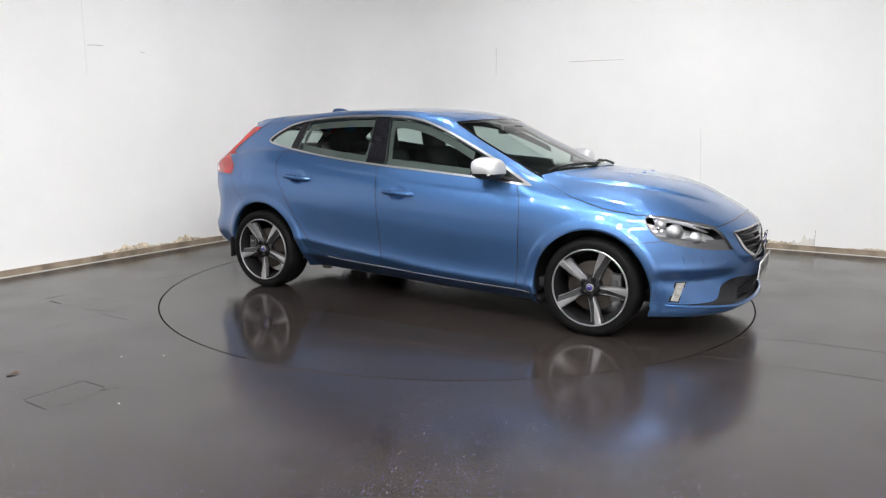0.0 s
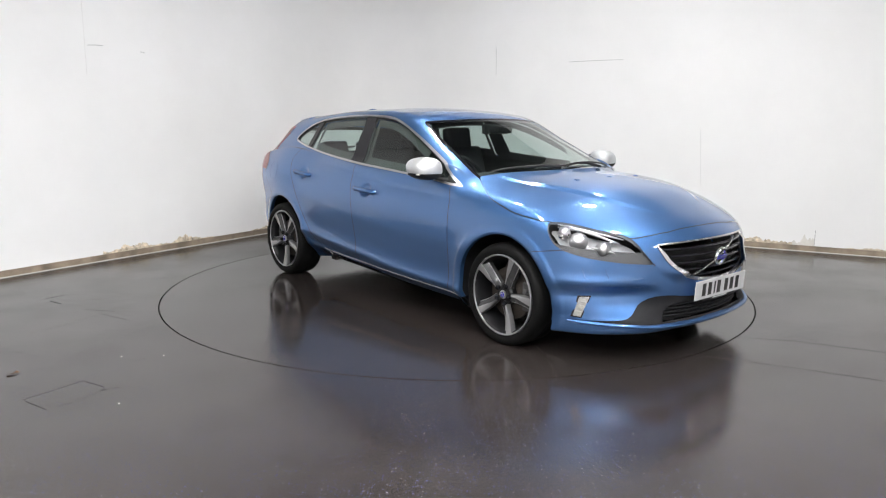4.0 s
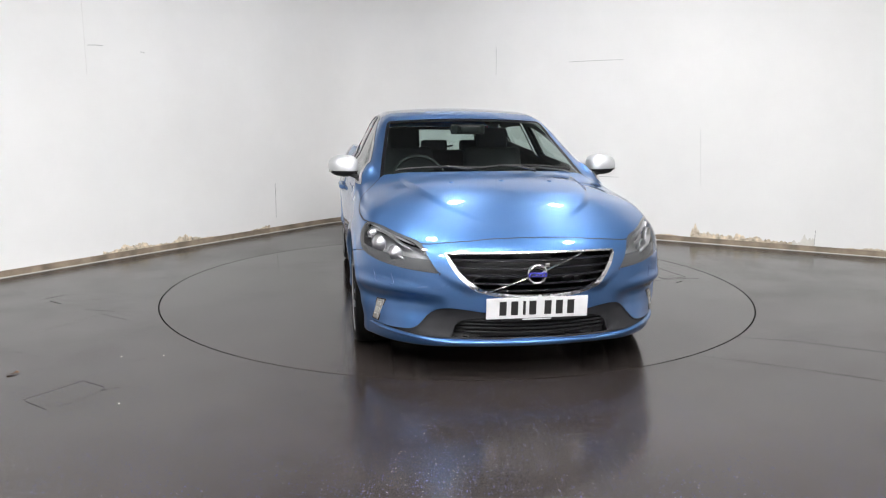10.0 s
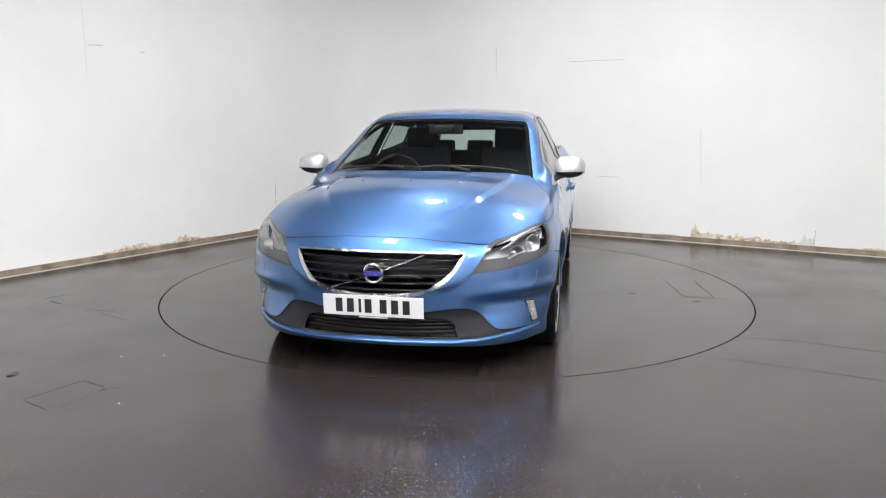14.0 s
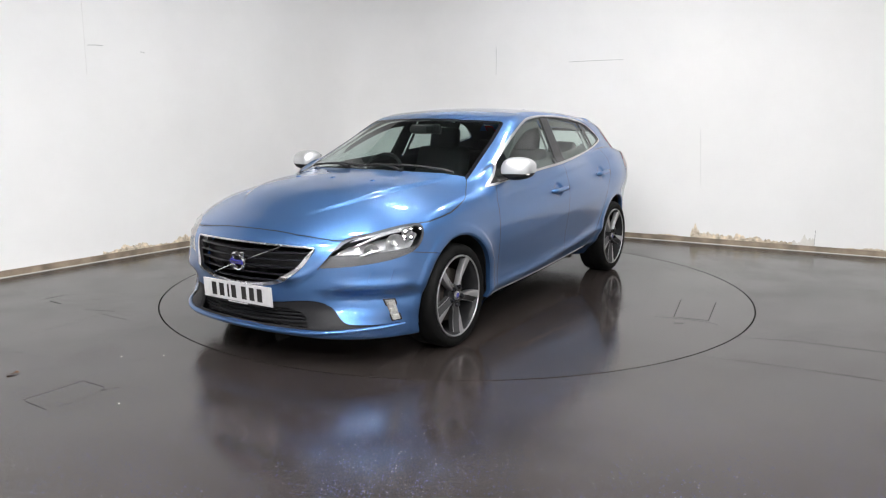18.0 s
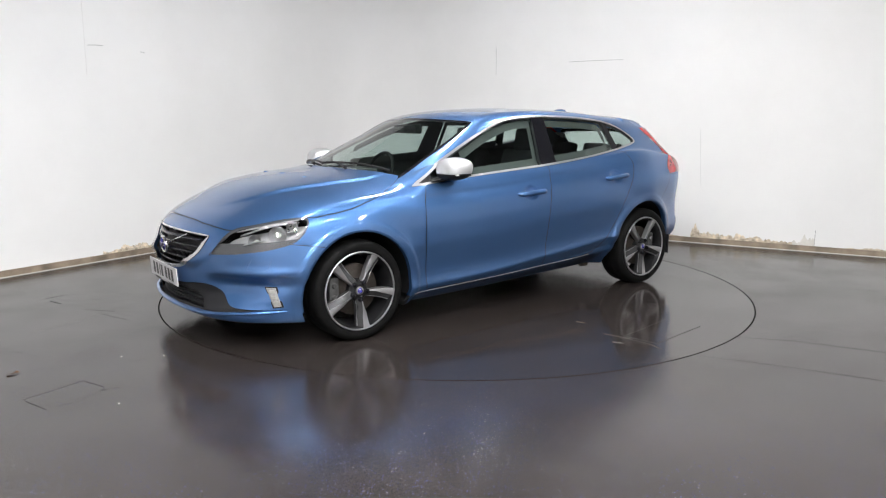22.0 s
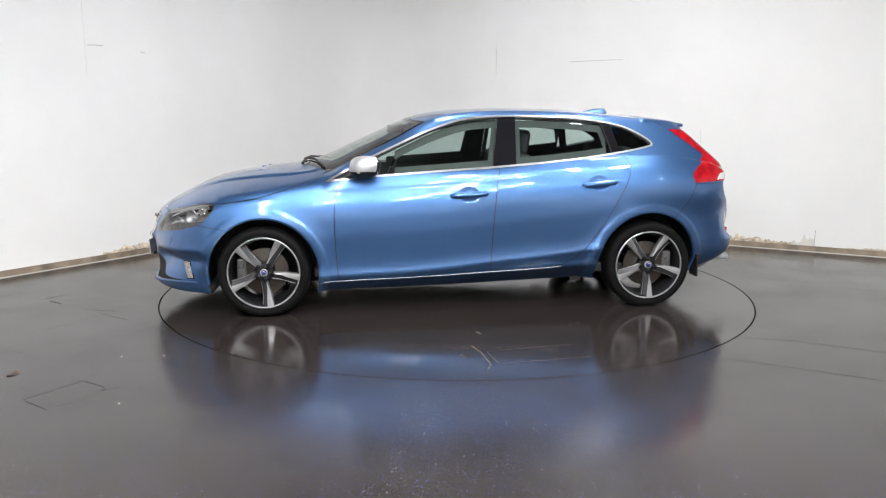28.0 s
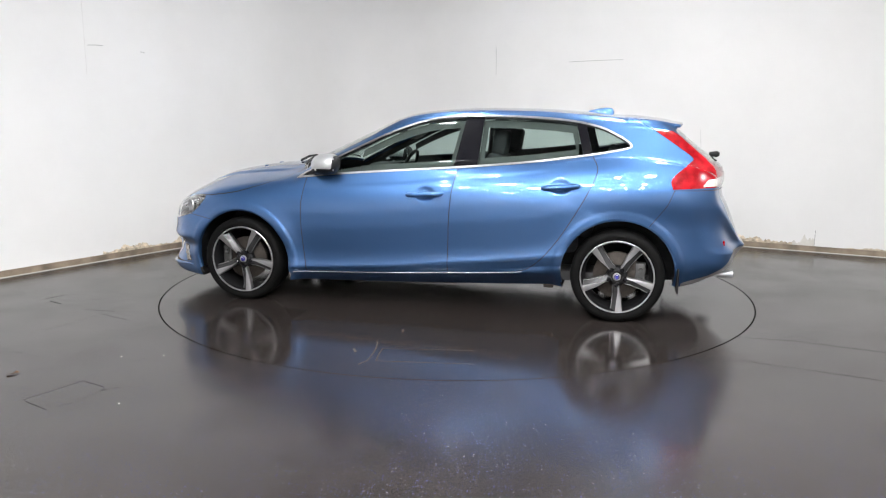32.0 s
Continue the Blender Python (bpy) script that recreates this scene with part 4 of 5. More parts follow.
# ---- door handles ----
def make_handle(door, s, x0, z0, x1, z1):
    pts, rad = [], []
    y0, y1 = skin_y(x0 - 0.02, z0), skin_y(x1 + 0.02, z1)
    for t in np.linspace(0, 1, 13):
        x, z = x0 + (x1 - x0) * t, z0 + (z1 - z0) * t
        out = 0.024 * min(1.0, math.sin(math.pi * min(max(t, 0.0), 1.0)) * 3.0 + 0.02)
        pts.append((x, s * (y0 + (y1 - y0) * t - 0.002 + out), z))
        rad.append(0.0185 if 0.06 < t < 0.94 else 0.011)
    shade(part("handle", tube_bm(pts, rad, 14, 0.9), PAINT, door, "body-coloured pull handle"), 50)


for d_f, d_r, sg in zip(doors_front, doors_rear, (1, -1)):
    make_handle(d_f, sg, -0.168, 0.818, 0.080, 0.805)
    make_handle(d_r, sg, -1.066, 0.888, -0.826, 0.870)


# ---- mirrors ----
def blob(name, centre, size, power, keep, material, parent, label=""):
    """A rounded box; keep picks the faces by their middle, in the blob's unit space."""
    bm = bmesh.new()
    bmesh.ops.create_uvsphere(bm, u_segments=40, v_segments=24, radius=1.0)
    for v in bm.verts:
        k = (abs(v.co.x) ** power + abs(v.co.y) ** power + abs(v.co.z) ** power) ** (-1 / power)
        v.co *= k
    if keep:
        bmesh.ops.delete(bm, geom=[f for f in bm.faces if not keep(f.calc_center_median())], context="FACES")
    for v in bm.verts:
        v.co = Vector(centre) + Vector((v.co.x * size[0], v.co.y * size[1], v.co.z * size[2]))
    ob = part(name, bm, material, parent, label)
    ob.data.shade_smooth()
    return ob


def taper(ob, f):
    for v in ob.data.vertices:
        v.co = f(v.co)


def make_mirror(s):
    c, size = (0.648, 0.898 * s, 1.000), (0.100, 0.100, 0.071)
    mirror = part("door_mirror", box_bm(0.60, 0.72, s * 0.86 - 0.05, s * 0.86 + 0.05, 0.945, 0.962, 0.008), BLACK_PLASTIC, car, "door mirror with satin silver cap")

    def form(co):
        d = co - Vector(c)
        k = 1.0 + 0.55 * d.z / size[2] * 0.25
        lean = -0.012 * (s * d.y / size[1])
        return Vector((c[0] + d.x * (0.92 + 0.08 * k) + lean - 0.010 * d.z / size[2], c[1] + d.y, c[2] + d.z * (1.0 - 0.13 * max(0.0, s * d.y / size[1]))))

    taper(blob("cap", c, size, 2.7, lambda f: f.z > -0.42 and f.x > -0.62, SATIN, mirror, "satin silver mirror cap"), form)
    taper(blob("lower_shell", (c[0], c[1], c[2] - 0.001), (size[0] * 0.985, size[1] * 0.985, size[2]), 2.7, lambda f: f.z < -0.38 or f.x < -0.60, BLACK_PLASTIC, mirror, "black plastic lower mirror shell"), form)
    part("glass", box_bm(0.566, 0.570, s * 0.898 - 0.070, s * 0.898 + 0.070, 0.957, 1.040, 0.0), CHROME, mirror, "silvered mirror glass")
    pts = [(c[0] + 0.03 + 0.035 * math.cos(a), c[1] + s * 0.0965 * math.sin(a), 0.968) for a in np.linspace(0.45, 1.35, 9)]
    part("indicator", tube_bm(pts, 0.0055, 6), WHITE_LENS, mirror, "slim clear indicator strip")
    part("arm", tube_bm([(0.765, s * 0.775, 0.928), (0.745, s * 0.81, 0.930), (0.71, s * 0.85, 0.944), (0.68, s * 0.88, 0.952)], [0.030, 0.028, 0.024, 0.018], 10, 0.5), BLACK_PLASTIC, mirror, "black mirror arm")


for sg in (1, -1):
    make_mirror(sg)


# ---- front end ----
def nose_x(y, z):
    return skin_x(abs(y), z)


def bar_across(name, z, y0, y1, depth, radius, material, parent, flat=0.6, z_of=None, label="", n=13):
    pts = [(float(NOSE(np.array(z))) - 0.50 * y * y - depth, y, z if z_of is None else z_of(y)) for y in np.linspace(y0, y1, n)]
    ob = part(name, tube_bm(pts, radius, 8, flat), material, parent, label)
    ob.data.shade_smooth()
    return ob


for z in (0.615, 0.577, 0.540, 0.502, 0.466):
    w = 0.415 - 0.5 * max(0.0, 0.60 - z) - 1.6 * max(0.0, 0.51 - z)
    bar_across("grille_slat", z, -w, w, 0.028, 0.013, BLACK_GLOSS, grille, 0.5)
part("grille_bar", tube_bm([(float(NOSE(np.array(0.455 + 0.2 * (k / 8)))) - 0.5 * (0.24 * (k / 4 - 1)) ** 2 - 0.012, 0.24 * (k / 4 - 1) + 0.005, 0.462 + 0.18 * k / 8) for k in range(9)], 0.0065, 8, 0.6), CHROME, grille, "bright diagonal grille bar")
for z in (0.247, 0.268, 0.289, 0.310):
    w = 0.40 - 0.25 * (z - 0.247)
    bar_across("intake_slat", z, -w, w, 0.020, 0.0075, GREY_PLASTIC, car, 0.7)


def make_badge():
    x = float(NOSE(np.array(0.555))) + 0.004
    badge = part("badge", lathe_bm([(0.036, 0.0), (0.040, 0.012), (0.048, 0.014), (0.054, 0.008), (0.054, 0.0)], 48), CHROME, grille, "round chrome badge with a blue bar")
    badge.matrix_basis = pose(x - 0.008, 0, 0.554, -8, 0, -90)
    shade(badge, 50)
    part("badge_bar", box_bm(-0.047, 0.047, 0.004, 0.017, -0.0115, 0.0115, 0.002), BADGE_BLUE, badge, "dark blue bar")
    for k in range(5):
        part("badge_mark", box_bm(-0.036 + k * 0.016, -0.027 + k * 0.016, 0.017, 0.0178, -0.006, 0.006), CHROME, badge)
    part("badge_arrow", box_bm(-0.060, -0.036, 0.003, 0.013, 0.036, 0.058, 0.003), CHROME, badge)


make_badge()


def make_plate():
    x = 2.2000
    plate = part("number_plate", box_bm(-0.26, 0.26, 0.0, 0.006, -0.0535, 0.0535, 0.0015), PLATE_WHITE, car, "white number plate with black characters")
    plate.matrix_basis = pose(x, 0.0, 0.3885, -4, 0, -90)
    y = 0.176
    for k in range(7):
        wide = 0.014 if k == 2 else 0.036
        part("character_bar", box_bm(y - wide / 2, y + wide / 2, 0.006, 0.0068, -0.036, 0.036), INK, plate)
        y -= {1: 0.050, 2: 0.043, 3: 0.078}.get(k, 0.059)
    part("plate_holder", box_bm(-0.185, 0.185, -0.012, 0.004, -0.067, -0.050, 0.002), BLACK_PLASTIC, plate, "black plate holder strip")
    part("holder_mark", box_bm(-0.075, 0.075, 0.004, 0.0046, -0.0625, -0.0565), PLATE_WHITE, plate)


make_plate()


# headlamp inside: reflector bowls, a bright brow and a dark surround
def make_lamp_inside(lamp, s):
    for x, z, r, turn in ((1.800, 0.662, 0.047, 50), (1.905, 0.625, 0.038, 40), (1.720, 0.705, 0.030, 60)):
        bowl = part("reflector", lathe_bm([(0.0, -0.036), (r * 0.45, -0.030), (r * 0.8, -0.014), (r, 0.0), (r * 1.10, 0.003), (r * 1.12, -0.004)], 32), REFLECTOR, lamp, "bright reflector bowl")
        bowl.matrix_basis = pose(x - 0.012, s * (skin_y(x, z) - 0.034), z, 0, 0, s * (turn - 90))
        shade(bowl, 50)
        bulb = part("bulb", lathe_bm([(0.0, -0.006), (r * 0.22, -0.010), (r * 0.30, -0.02), (r * 0.30, -0.032)], 20), WHITE_LENS, lamp)
        bulb.matrix_basis = bowl.matrix_basis.copy()
    # a bright shelf over the bowls, and one between them
    for (xa, za), (xb, zb), bend, r in (((1.955, 0.655), (1.675, 0.732), 0.016, 0.008), ((1.955, 0.606), (1.860, 0.636), 0.004, 0.007)):
        pts = []
        for t in np.linspace(0, 1, 15):
            x, z = xa + (xb - xa) * t, za + (zb - za) * t + bend * math.sin(math.pi * t)
            pts.append((x - 0.008, s * (skin_y(x, z) - 0.022), z))
        part("brow", tube_bm(pts, [r * 0.4] + [r] * 13 + [r * 0.4], 8, 0.8), REFLECTOR, lamp, "bright brow strip").data.shade_smooth()
    for k, (x, z) in enumerate(((1.715, 0.715), (1.70, 0.685), (1.735, 0.69), (1.735, 0.725), (1.68, 0.725))):
        bead = part("lamp_bead", lathe_bm([(0.0, 0.006), (0.009, 0.003), (0.013, -0.006)], 14), CHROME, lamp)
        bead.matrix_basis = pose(x, s * (skin_y(x, z) - 0.03), z, 0, 0, 0 if s > 0 else 180)


for lamp, sg in zip(lamps, (1, -1)):
    make_lamp_inside(lamp, sg)

for sg in (1, -1):
    # washer covers: a rounded square let into the bumper
    pts = [(skin_x(y, z) + 0.0003, sg * y, z) for y, z in ((0.705, 0.530), (0.692, 0.478), (0.700, 0.472), (0.772, 0.474), (0.780, 0.480), (0.786, 0.535))]
    part("washer_cover", tube_bm(pts, 0.0014, 5), FLAP_LINE, car, "outline of the lamp washer cover")
tow = [(skin_x(y, z) + 0.0003, -y, z) for y, z in ((0.530, 0.476), (0.580, 0.470), (0.578, 0.424), (0.522, 0.427), (0.530, 0.476))]
part("tow_cover", tube_bm(tow, 0.0014, 5), FLAP_LINE, car, "outline of the towing eye cover")
lip_pts = []
for y in np.linspace(-0.80, 0.80, 41):
    z = 0.203 + 0.030 * max(0.0, abs(y) - 0.42) / 0.38
    lip_pts.append((skin_x(abs(y), z + 0.004) + 0.004, y, z))
shade(part("chin_lip", tube_bm(lip_pts, [0.006] + [0.013] * 39 + [0.006], 10, 0.8), PAINT, car, "body-coloured lip under the front bumper"), 60)



def quad_plate(corners, low, high, bevel):
    """A bevelled plate over four corners of the front bumper, from low to high along its outward normal."""
    pts = [Vector((skin_x(y, z), y, z)) for y, z in corners]
    n = (pts[1] - pts[0]).cross(pts[3] - pts[0]).normalized()
    n = n if n.x > 0 else -n
    bm = bmesh.new()
    a, b = [bm.verts.new(p + n * low) for p in pts], [bm.verts.new(p + n * high) for p in pts]
    bm.faces.new(a)
    bm.faces.new(list(reversed(b)))
    for k in range(4):
        bm.faces.new((a[k], b[k], b[(k + 1) % 4], a[(k + 1) % 4]))
    bmesh.ops.recalc_face_normals(bm, faces=bm.faces[:])
    bmesh.ops.bevel(bm, geom=bm.edges[:], offset=bevel, segments=2, affect="EDGES", profile=0.6)
    return bm


def make_fog_lamp(s):
    flip = lambda bm: [bmesh.ops.scale(bm, vec=(1, s, 1), verts=bm.verts), bmesh.ops.recalc_face_normals(bm, faces=bm.faces[:])] and bm
    lamp = part("fog_lamp", flip(quad_plate([(0.722, 0.376), (0.768, 0.374), (0.792, 0.256), (0.762, 0.252)], -0.03, 0.004, 0.003)), BLACK_PLASTIC, car, "upright daytime lamp in a black frame")
    part("lens", flip(quad_plate([(0.729, 0.370), (0.764, 0.368), (0.786, 0.262), (0.765, 0.258)], -0.01, 0.008, 0.003)), FOG_LENS, lamp, "ribbed pale lamp lens")
    for t in (0.2, 0.5, 0.8):
        y, z = 0.747 + 0.029 * t, 0.369 - 0.109 * t
        part("diode", flip(quad_plate([(y - 0.009, z + 0.010), (y + 0.009, z + 0.010), (y + 0.011, z - 0.010), (y - 0.006, z - 0.010)], 0.004, 0.0098, 0.002)), DIODE, lamp)


for sg in (1, -1):
    make_fog_lamp(sg)

# washer jets on the bonnet
for y, x in ((0.0, 1.400), (0.297, 1.385), (-0.297, 1.385)):
    jet = part("washer_jet", box_bm(-0.012, 0.012, -0.011, 0.011, -0.004, 0.005, 0.003), PAINT, bonnet, "small washer jet")
    jet.location = (x, y, skin_z(x, abs(y)))


# ---- roof fin, wipers, flaps, exhaust ----
fin = bmesh.new()
sect = [(-1.07, 0.004, 0.010), (-1.11, 0.020, 0.020), (-1.15, 0.030, 0.034), (-1.20, 0.034, 0.042), (-1.235, 0.032, 0.042), (-1.252, 0.024, 0.030), (-1.256, 0.018, 0.004)]
rings = []
for x, w, h in sect:
    zb = skin_z(x, 0.0) - 0.003
    rings.append([fin.verts.new((x, w * math.cos(a), zb + h * max(0.0, math.sin(a)) ** 0.8)) for a in np.linspace(0, math.pi, 11)])
for p, q in zip(rings, rings[1:]):
    for k in range(10):
        fin.faces.new((p[k], p[k + 1], q[k + 1], q[k]))
fin.faces.new(rings[0])
fin.faces.new(list(reversed(rings[-1])))
bmesh.ops.recalc_face_normals(fin, faces=fin.faces[:])
shade(part("roof_fin", fin, PAINT, car, "body-coloured shark fin aerial"), 50)


def wiper(pivot, elbow, tips):
    arm = part("wiper", tube_bm([(x, y, skin_z(x, abs(y)) + h) for (x, y), h in ((pivot, 0.012), (((pivot[0] + elbow[0]) / 2, (pivot[1] + elbow[1]) / 2), 0.026), (elbow, 0.022))], [0.011, 0.008, 0.006], 8), BLACK_PLASTIC, car, "black windscreen wiper")
    (xa, ya), (xb, yb) = tips
    pts = [(xa + (xb - xa) * t, ya + (yb - ya) * t, skin_z(xa + (xb - xa) * t, abs(ya + (yb - ya) * t)) + 0.012) for t in np.linspace(0, 1, 12)]
    part("blade", tube_bm(pts, 0.0085, 6, 0.8), BLACK_PLASTIC, arm)


wiper((1.09, 0.30), (1.06, 0.06), ((0.925, 0.58), (1.075, -0.06)))
wiper((1.10, -0.12), (1.02, -0.38), ((1.085, -0.02), (0.925, -0.58)))
rw = part("rear_wiper", tube_bm([(-1.965, 0.0, 1.00), (-1.97, 0.10, 1.01), (-1.945, 0.30, 1.035)], [0.02, 0.014, 0.008], 8), BLACK_PLASTIC, tailgate, "black rear wiper")
for sg in (1, -1):
    part("mudflap", box_bm(-1.712, -1.700, sg * 0.74 - 0.06, sg * 0.74 + 0.06, 0.20, 0.36, 0.004), BLACK_PLASTIC, car, "black rubber mudflap")
    part("tailpipe", tube_bm([(-1.82, sg * 0.50, 0.285), (-1.94, sg * 0.50, 0.288), (-2.075, sg * 0.50, 0.292)], 0.030, 16, 0.8), SATIN, car, "bright exhaust tailpipe")


ring = [(FLAP[0] + FLAP[2] * math.cos(a), FLAP[1] + FLAP[2] * math.sin(a)) for a in np.linspace(0, math.tau, 49)]
part("fuel_flap_joint", tube_bm([(u, -skin_y(u, v), v) for u, v in ring], 0.0014, 6), FLAP_LINE, shell)
for sg in (1, -1):
    mark = part("reflector", box_bm(-0.008, 0.006, -0.055, 0.055, -0.017, 0.017, 0.004), RED_LENS, car, "small red rear reflector")
    mark.matrix_basis = pose(-float(TAIL(np.array(0.515))) + 0.20 * 0.57**2 + 0.034, 0.57 * sg, 0.515, 0, 0, 14 * sg)
    hang = part("side_bracket", box_bm(-0.90, -0.83, sg * 0.62 - 0.02, sg * 0.62 + 0.02, 0.16, 0.215, 0.008), STEEL, car, "grey metal bracket under the sill")


for lamp, sg in zip(lamps, (1, -1)):
    rail = [(1.955, 0.676), (1.90, 0.694), (1.84, 0.709), (1.78, 0.724), (1.72, 0.738), (1.665, 0.745)]
    strip = part("lamp_rail", tube_bm([(u, sg * (skin_y(u, v) - 0.016), v) for u, v in rail], [0.003, 0.005, 0.006, 0.006, 0.005, 0.003], 8), REFLECTOR, lamp, "bright rail along the lamp's upper edge")


knob = part("wiper_pivot", lathe_bm([(0.0, 0.022), (0.012, 0.019), (0.020, 0.008), (0.021, -0.004), (0.016, -0.05)], 20), BLACK_PLASTIC, tailgate, "black rear wiper pivot")
knob.matrix_basis = pose(-1.985, 0.0, 1.065, 0, 0, 90)


# ---- cabin ----
def make_seat(y):
    seat = part("front_seat", box_bm(-0.28, 0.24, y - 0.25, y + 0.25, 0.38, 0.56, 0.06, 3), FABRIC, car, "charcoal cloth front seat")
    back = part("backrest", box_bm(-0.07, 0.07, -0.24, 0.24, 0.0, 0.60, 0.06, 3), FABRIC, seat)
    back.matrix_basis = pose(-0.30, y, 0.50, 0, -18, 0)
    for k in (-0.05, 0.05):
        part("headrest_post", tube_bm([(-0.475, y + k, 1.03), (-0.485, y + k, 1.12)], 0.006, 8), CHROME, seat)
    head = part("headrest", box_bm(-0.05, 0.05, -0.13, 0.13, -0.09, 0.09, 0.04, 3), FABRIC, seat)
    head.matrix_basis = pose(-0.485, y, 1.145, 0, -10, 0)
    for o in (seat, back, head):
        shade(o, 60)


for y in (0.37, -0.37):
    make_seat(y)
bench = part("rear_bench", box_bm(-1.05, -0.62, -0.62, 0.62, 0.40, 0.58, 0.06, 3), FABRIC, car, "charcoal cloth rear bench")
bb = part("backrest", box_bm(-0.07, 0.07, -0.62, 0.62, 0.0, 0.52, 0.06, 3), FABRIC, bench)
bb.matrix_basis = pose(-1.06, 0, 0.52, 0, -20, 0)
for y in (0.36, 0.0, -0.36):
    hr = part("headrest", box_bm(-0.045, 0.045, -0.12, 0.12, -0.06, 0.06, 0.03, 3), FABRIC, bench)
    hr.matrix_basis = pose(-1.26, y, 1.05, 0, -15, 0)
    shade(hr, 60)
dash = part("dashboard", box_bm(0.55, 1.02, -0.70, 0.70, 0.62, 0.885, 0.07, 4), LINING, car, "dark soft-touch dashboard")
shade(dash, 60)
part("binnacle", box_bm(0.52, 0.72, -0.52, -0.20, 0.86, 0.945, 0.035, 3), LINING, dash)
part("cabin_floor", box_bm(-1.6, 1.0, -0.72, 0.72, 0.24, 0.30), LINING, car)
wheel_ring = lathe_bm([(0.185 + 0.014 * math.cos(a), 0.014 * math.sin(a)) for a in np.linspace(0, math.tau, 11)], 48)
steer = part("steering_wheel", wheel_ring, BLACK_PLASTIC, car, "black leather steering wheel")
steer.matrix_basis = pose(0.43, -0.36, 0.875, -24, 0, 90)
shade(steer, 60)
part("boss", box_bm(-0.07, 0.07, -0.02, 0.03, -0.06, 0.05, 0.02), BLACK_PLASTIC, steer)
for a in (0, 180, 270):
    sp = part("spoke", box_bm(0.05, 0.18, -0.006, 0.008, -0.018, 0.018, 0.005), SATIN, steer)
    sp.matrix_basis = pose(0, 0, 0, 0, -a, 0)
rv = part("rear_view_mirror", box_bm(-0.012, 0.012, -0.125, 0.125, -0.035, 0.035, 0.012), BLACK_PLASTIC, car, "black interior mirror")
rv.location = (0.36, 0.0, 1.235)
part("sensor_box", box_bm(0.36, 0.47, -0.075, 0.075, 1.205, 1.262, 0.02), BLACK_PLASTIC, car, "dark sensor housing behind the windscreen")


# ---- turntable ----
def make_turntable():
    bm = bmesh.new()
    ring = [(DISC * math.cos(a), DISC * math.sin(a)) for a in np.linspace(0, math.tau, 160, endpoint=False)]
    top = [bm.verts.new((a, b, 0.0)) for a, b in ring]
    low = [bm.verts.new((a, b, -0.05)) for a, b in ring]
    bm.faces.new(top)
    for k in range(160):
        bm.faces.new((low[k], low[(k + 1) % 160], top[(k + 1) % 160], top[k]))
    me = bpy.data.meshes.new("turntable")
    bm.to_mesh(me)
    bm.free()
    me.materials.append(TABLE_TOP)
    return tagged(new("turntable", me), "round dark grey vehicle turntable flush with the floor", "turntable", kind="structure")


turntable = make_turntable()


# ---- ceiling and its lamps ----
def make_ceiling():
    bm = bmesh.new()
    vs = [bm.verts.new(v + Vector((0, 0, h))) for h in (HEIGHT, HEIGHT + 0.15) for v in (CORNER - ALONG * 0.2 + BACK * 0.2, FAR_B + BACK * 0.2, FAR_C, FAR_A - ALONG * 0.2)]
    for q in ((0, 1, 2, 3), (7, 6, 5, 4), (0, 4, 5, 1), (1, 5, 6, 2), (2, 6, 7, 3), (3, 7, 4, 0)):
        bm.faces.new([vs[k] for k in q])
    bmesh.ops.recalc_face_normals(bm, faces=bm.faces[:])
    me = bpy.data.meshes.new("ceiling")
    bm.to_mesh(me)
    bm.free()
    me.materials.append(CEIL)
    return tagged(new("ceiling", me), "plain grey studio ceiling", "ceiling", kind="structure")


make_ceiling()
GLOW, gn, gl_, gb = mat("lit lamp diffuser")
put(gb, Emission_Strength=LAMP_POWER)
gb.inputs["Emission Color"].default_value = (0.99, 0.985, 0.985, 1)


def make_lamp():
    lamp = thing("ceiling_light", "square white ceiling light panel with an opal diffuser, switched on", "lamp", "ceiling light panels")
    part("frame", box_bm(-0.12, 0.12, -0.12, 0.12, 0.0, 0.05, 0.008), SATIN, lamp)
    part("diffuser", box_bm(-0.10, 0.10, -0.10, 0.10, -0.025, 0.002, 0.008), GLOW, lamp, "glowing white diffuser")
    return lamp


first = make_lamp()
spots = [Vector((x, y, 0)) for y in (-3.4, -4.7, -6.0, -7.3) for x in (-1.8, -0.6, 0.6, 1.8)]
# extra panels added off the grid to brighten the walls and the car's roof
spots += [Vector((4.2, -3.6, 0)), Vector((-0.9, -1.7, 0)), Vector((1.9, -1.5, 0)), Vector((-0.2, 0.3, 0)), Vector((1.5, 0.3, 0))]
for k, p in enumerate(spots):
    m = Matrix.Translation((p.x, p.y, HEIGHT - 0.05)) @ pose(0, 0, 0, 0, 0, -TURN)
    if k == 0:
        first.matrix_basis = m
    else:
        copy_thing(first, m)

sweep_wall("baseboard", LINE[2:-2], 0.0, 0.020, 0.0, 0.058, OAK, "worn brown timber skirting along the walls", "skirting")
sweep_wall("trim", LINE[2:-2], 0.020, 0.025, 0.0, 0.007, CAULK, "thin pale strip along the foot of the skirting", "trim")


# ---- damage and marks on the walls ----
def along_wall(which, s):
    """A place on the wall's face, s metres from the corner, and the way into the room."""
    if which == "left":
        return CORNER - BACK * s, Vector((BACK.y, -BACK.x, 0)), -BACK
    return CORNER + ALONG * s, Vector((ALONG.y, -ALONG.x, 0)), ALONG


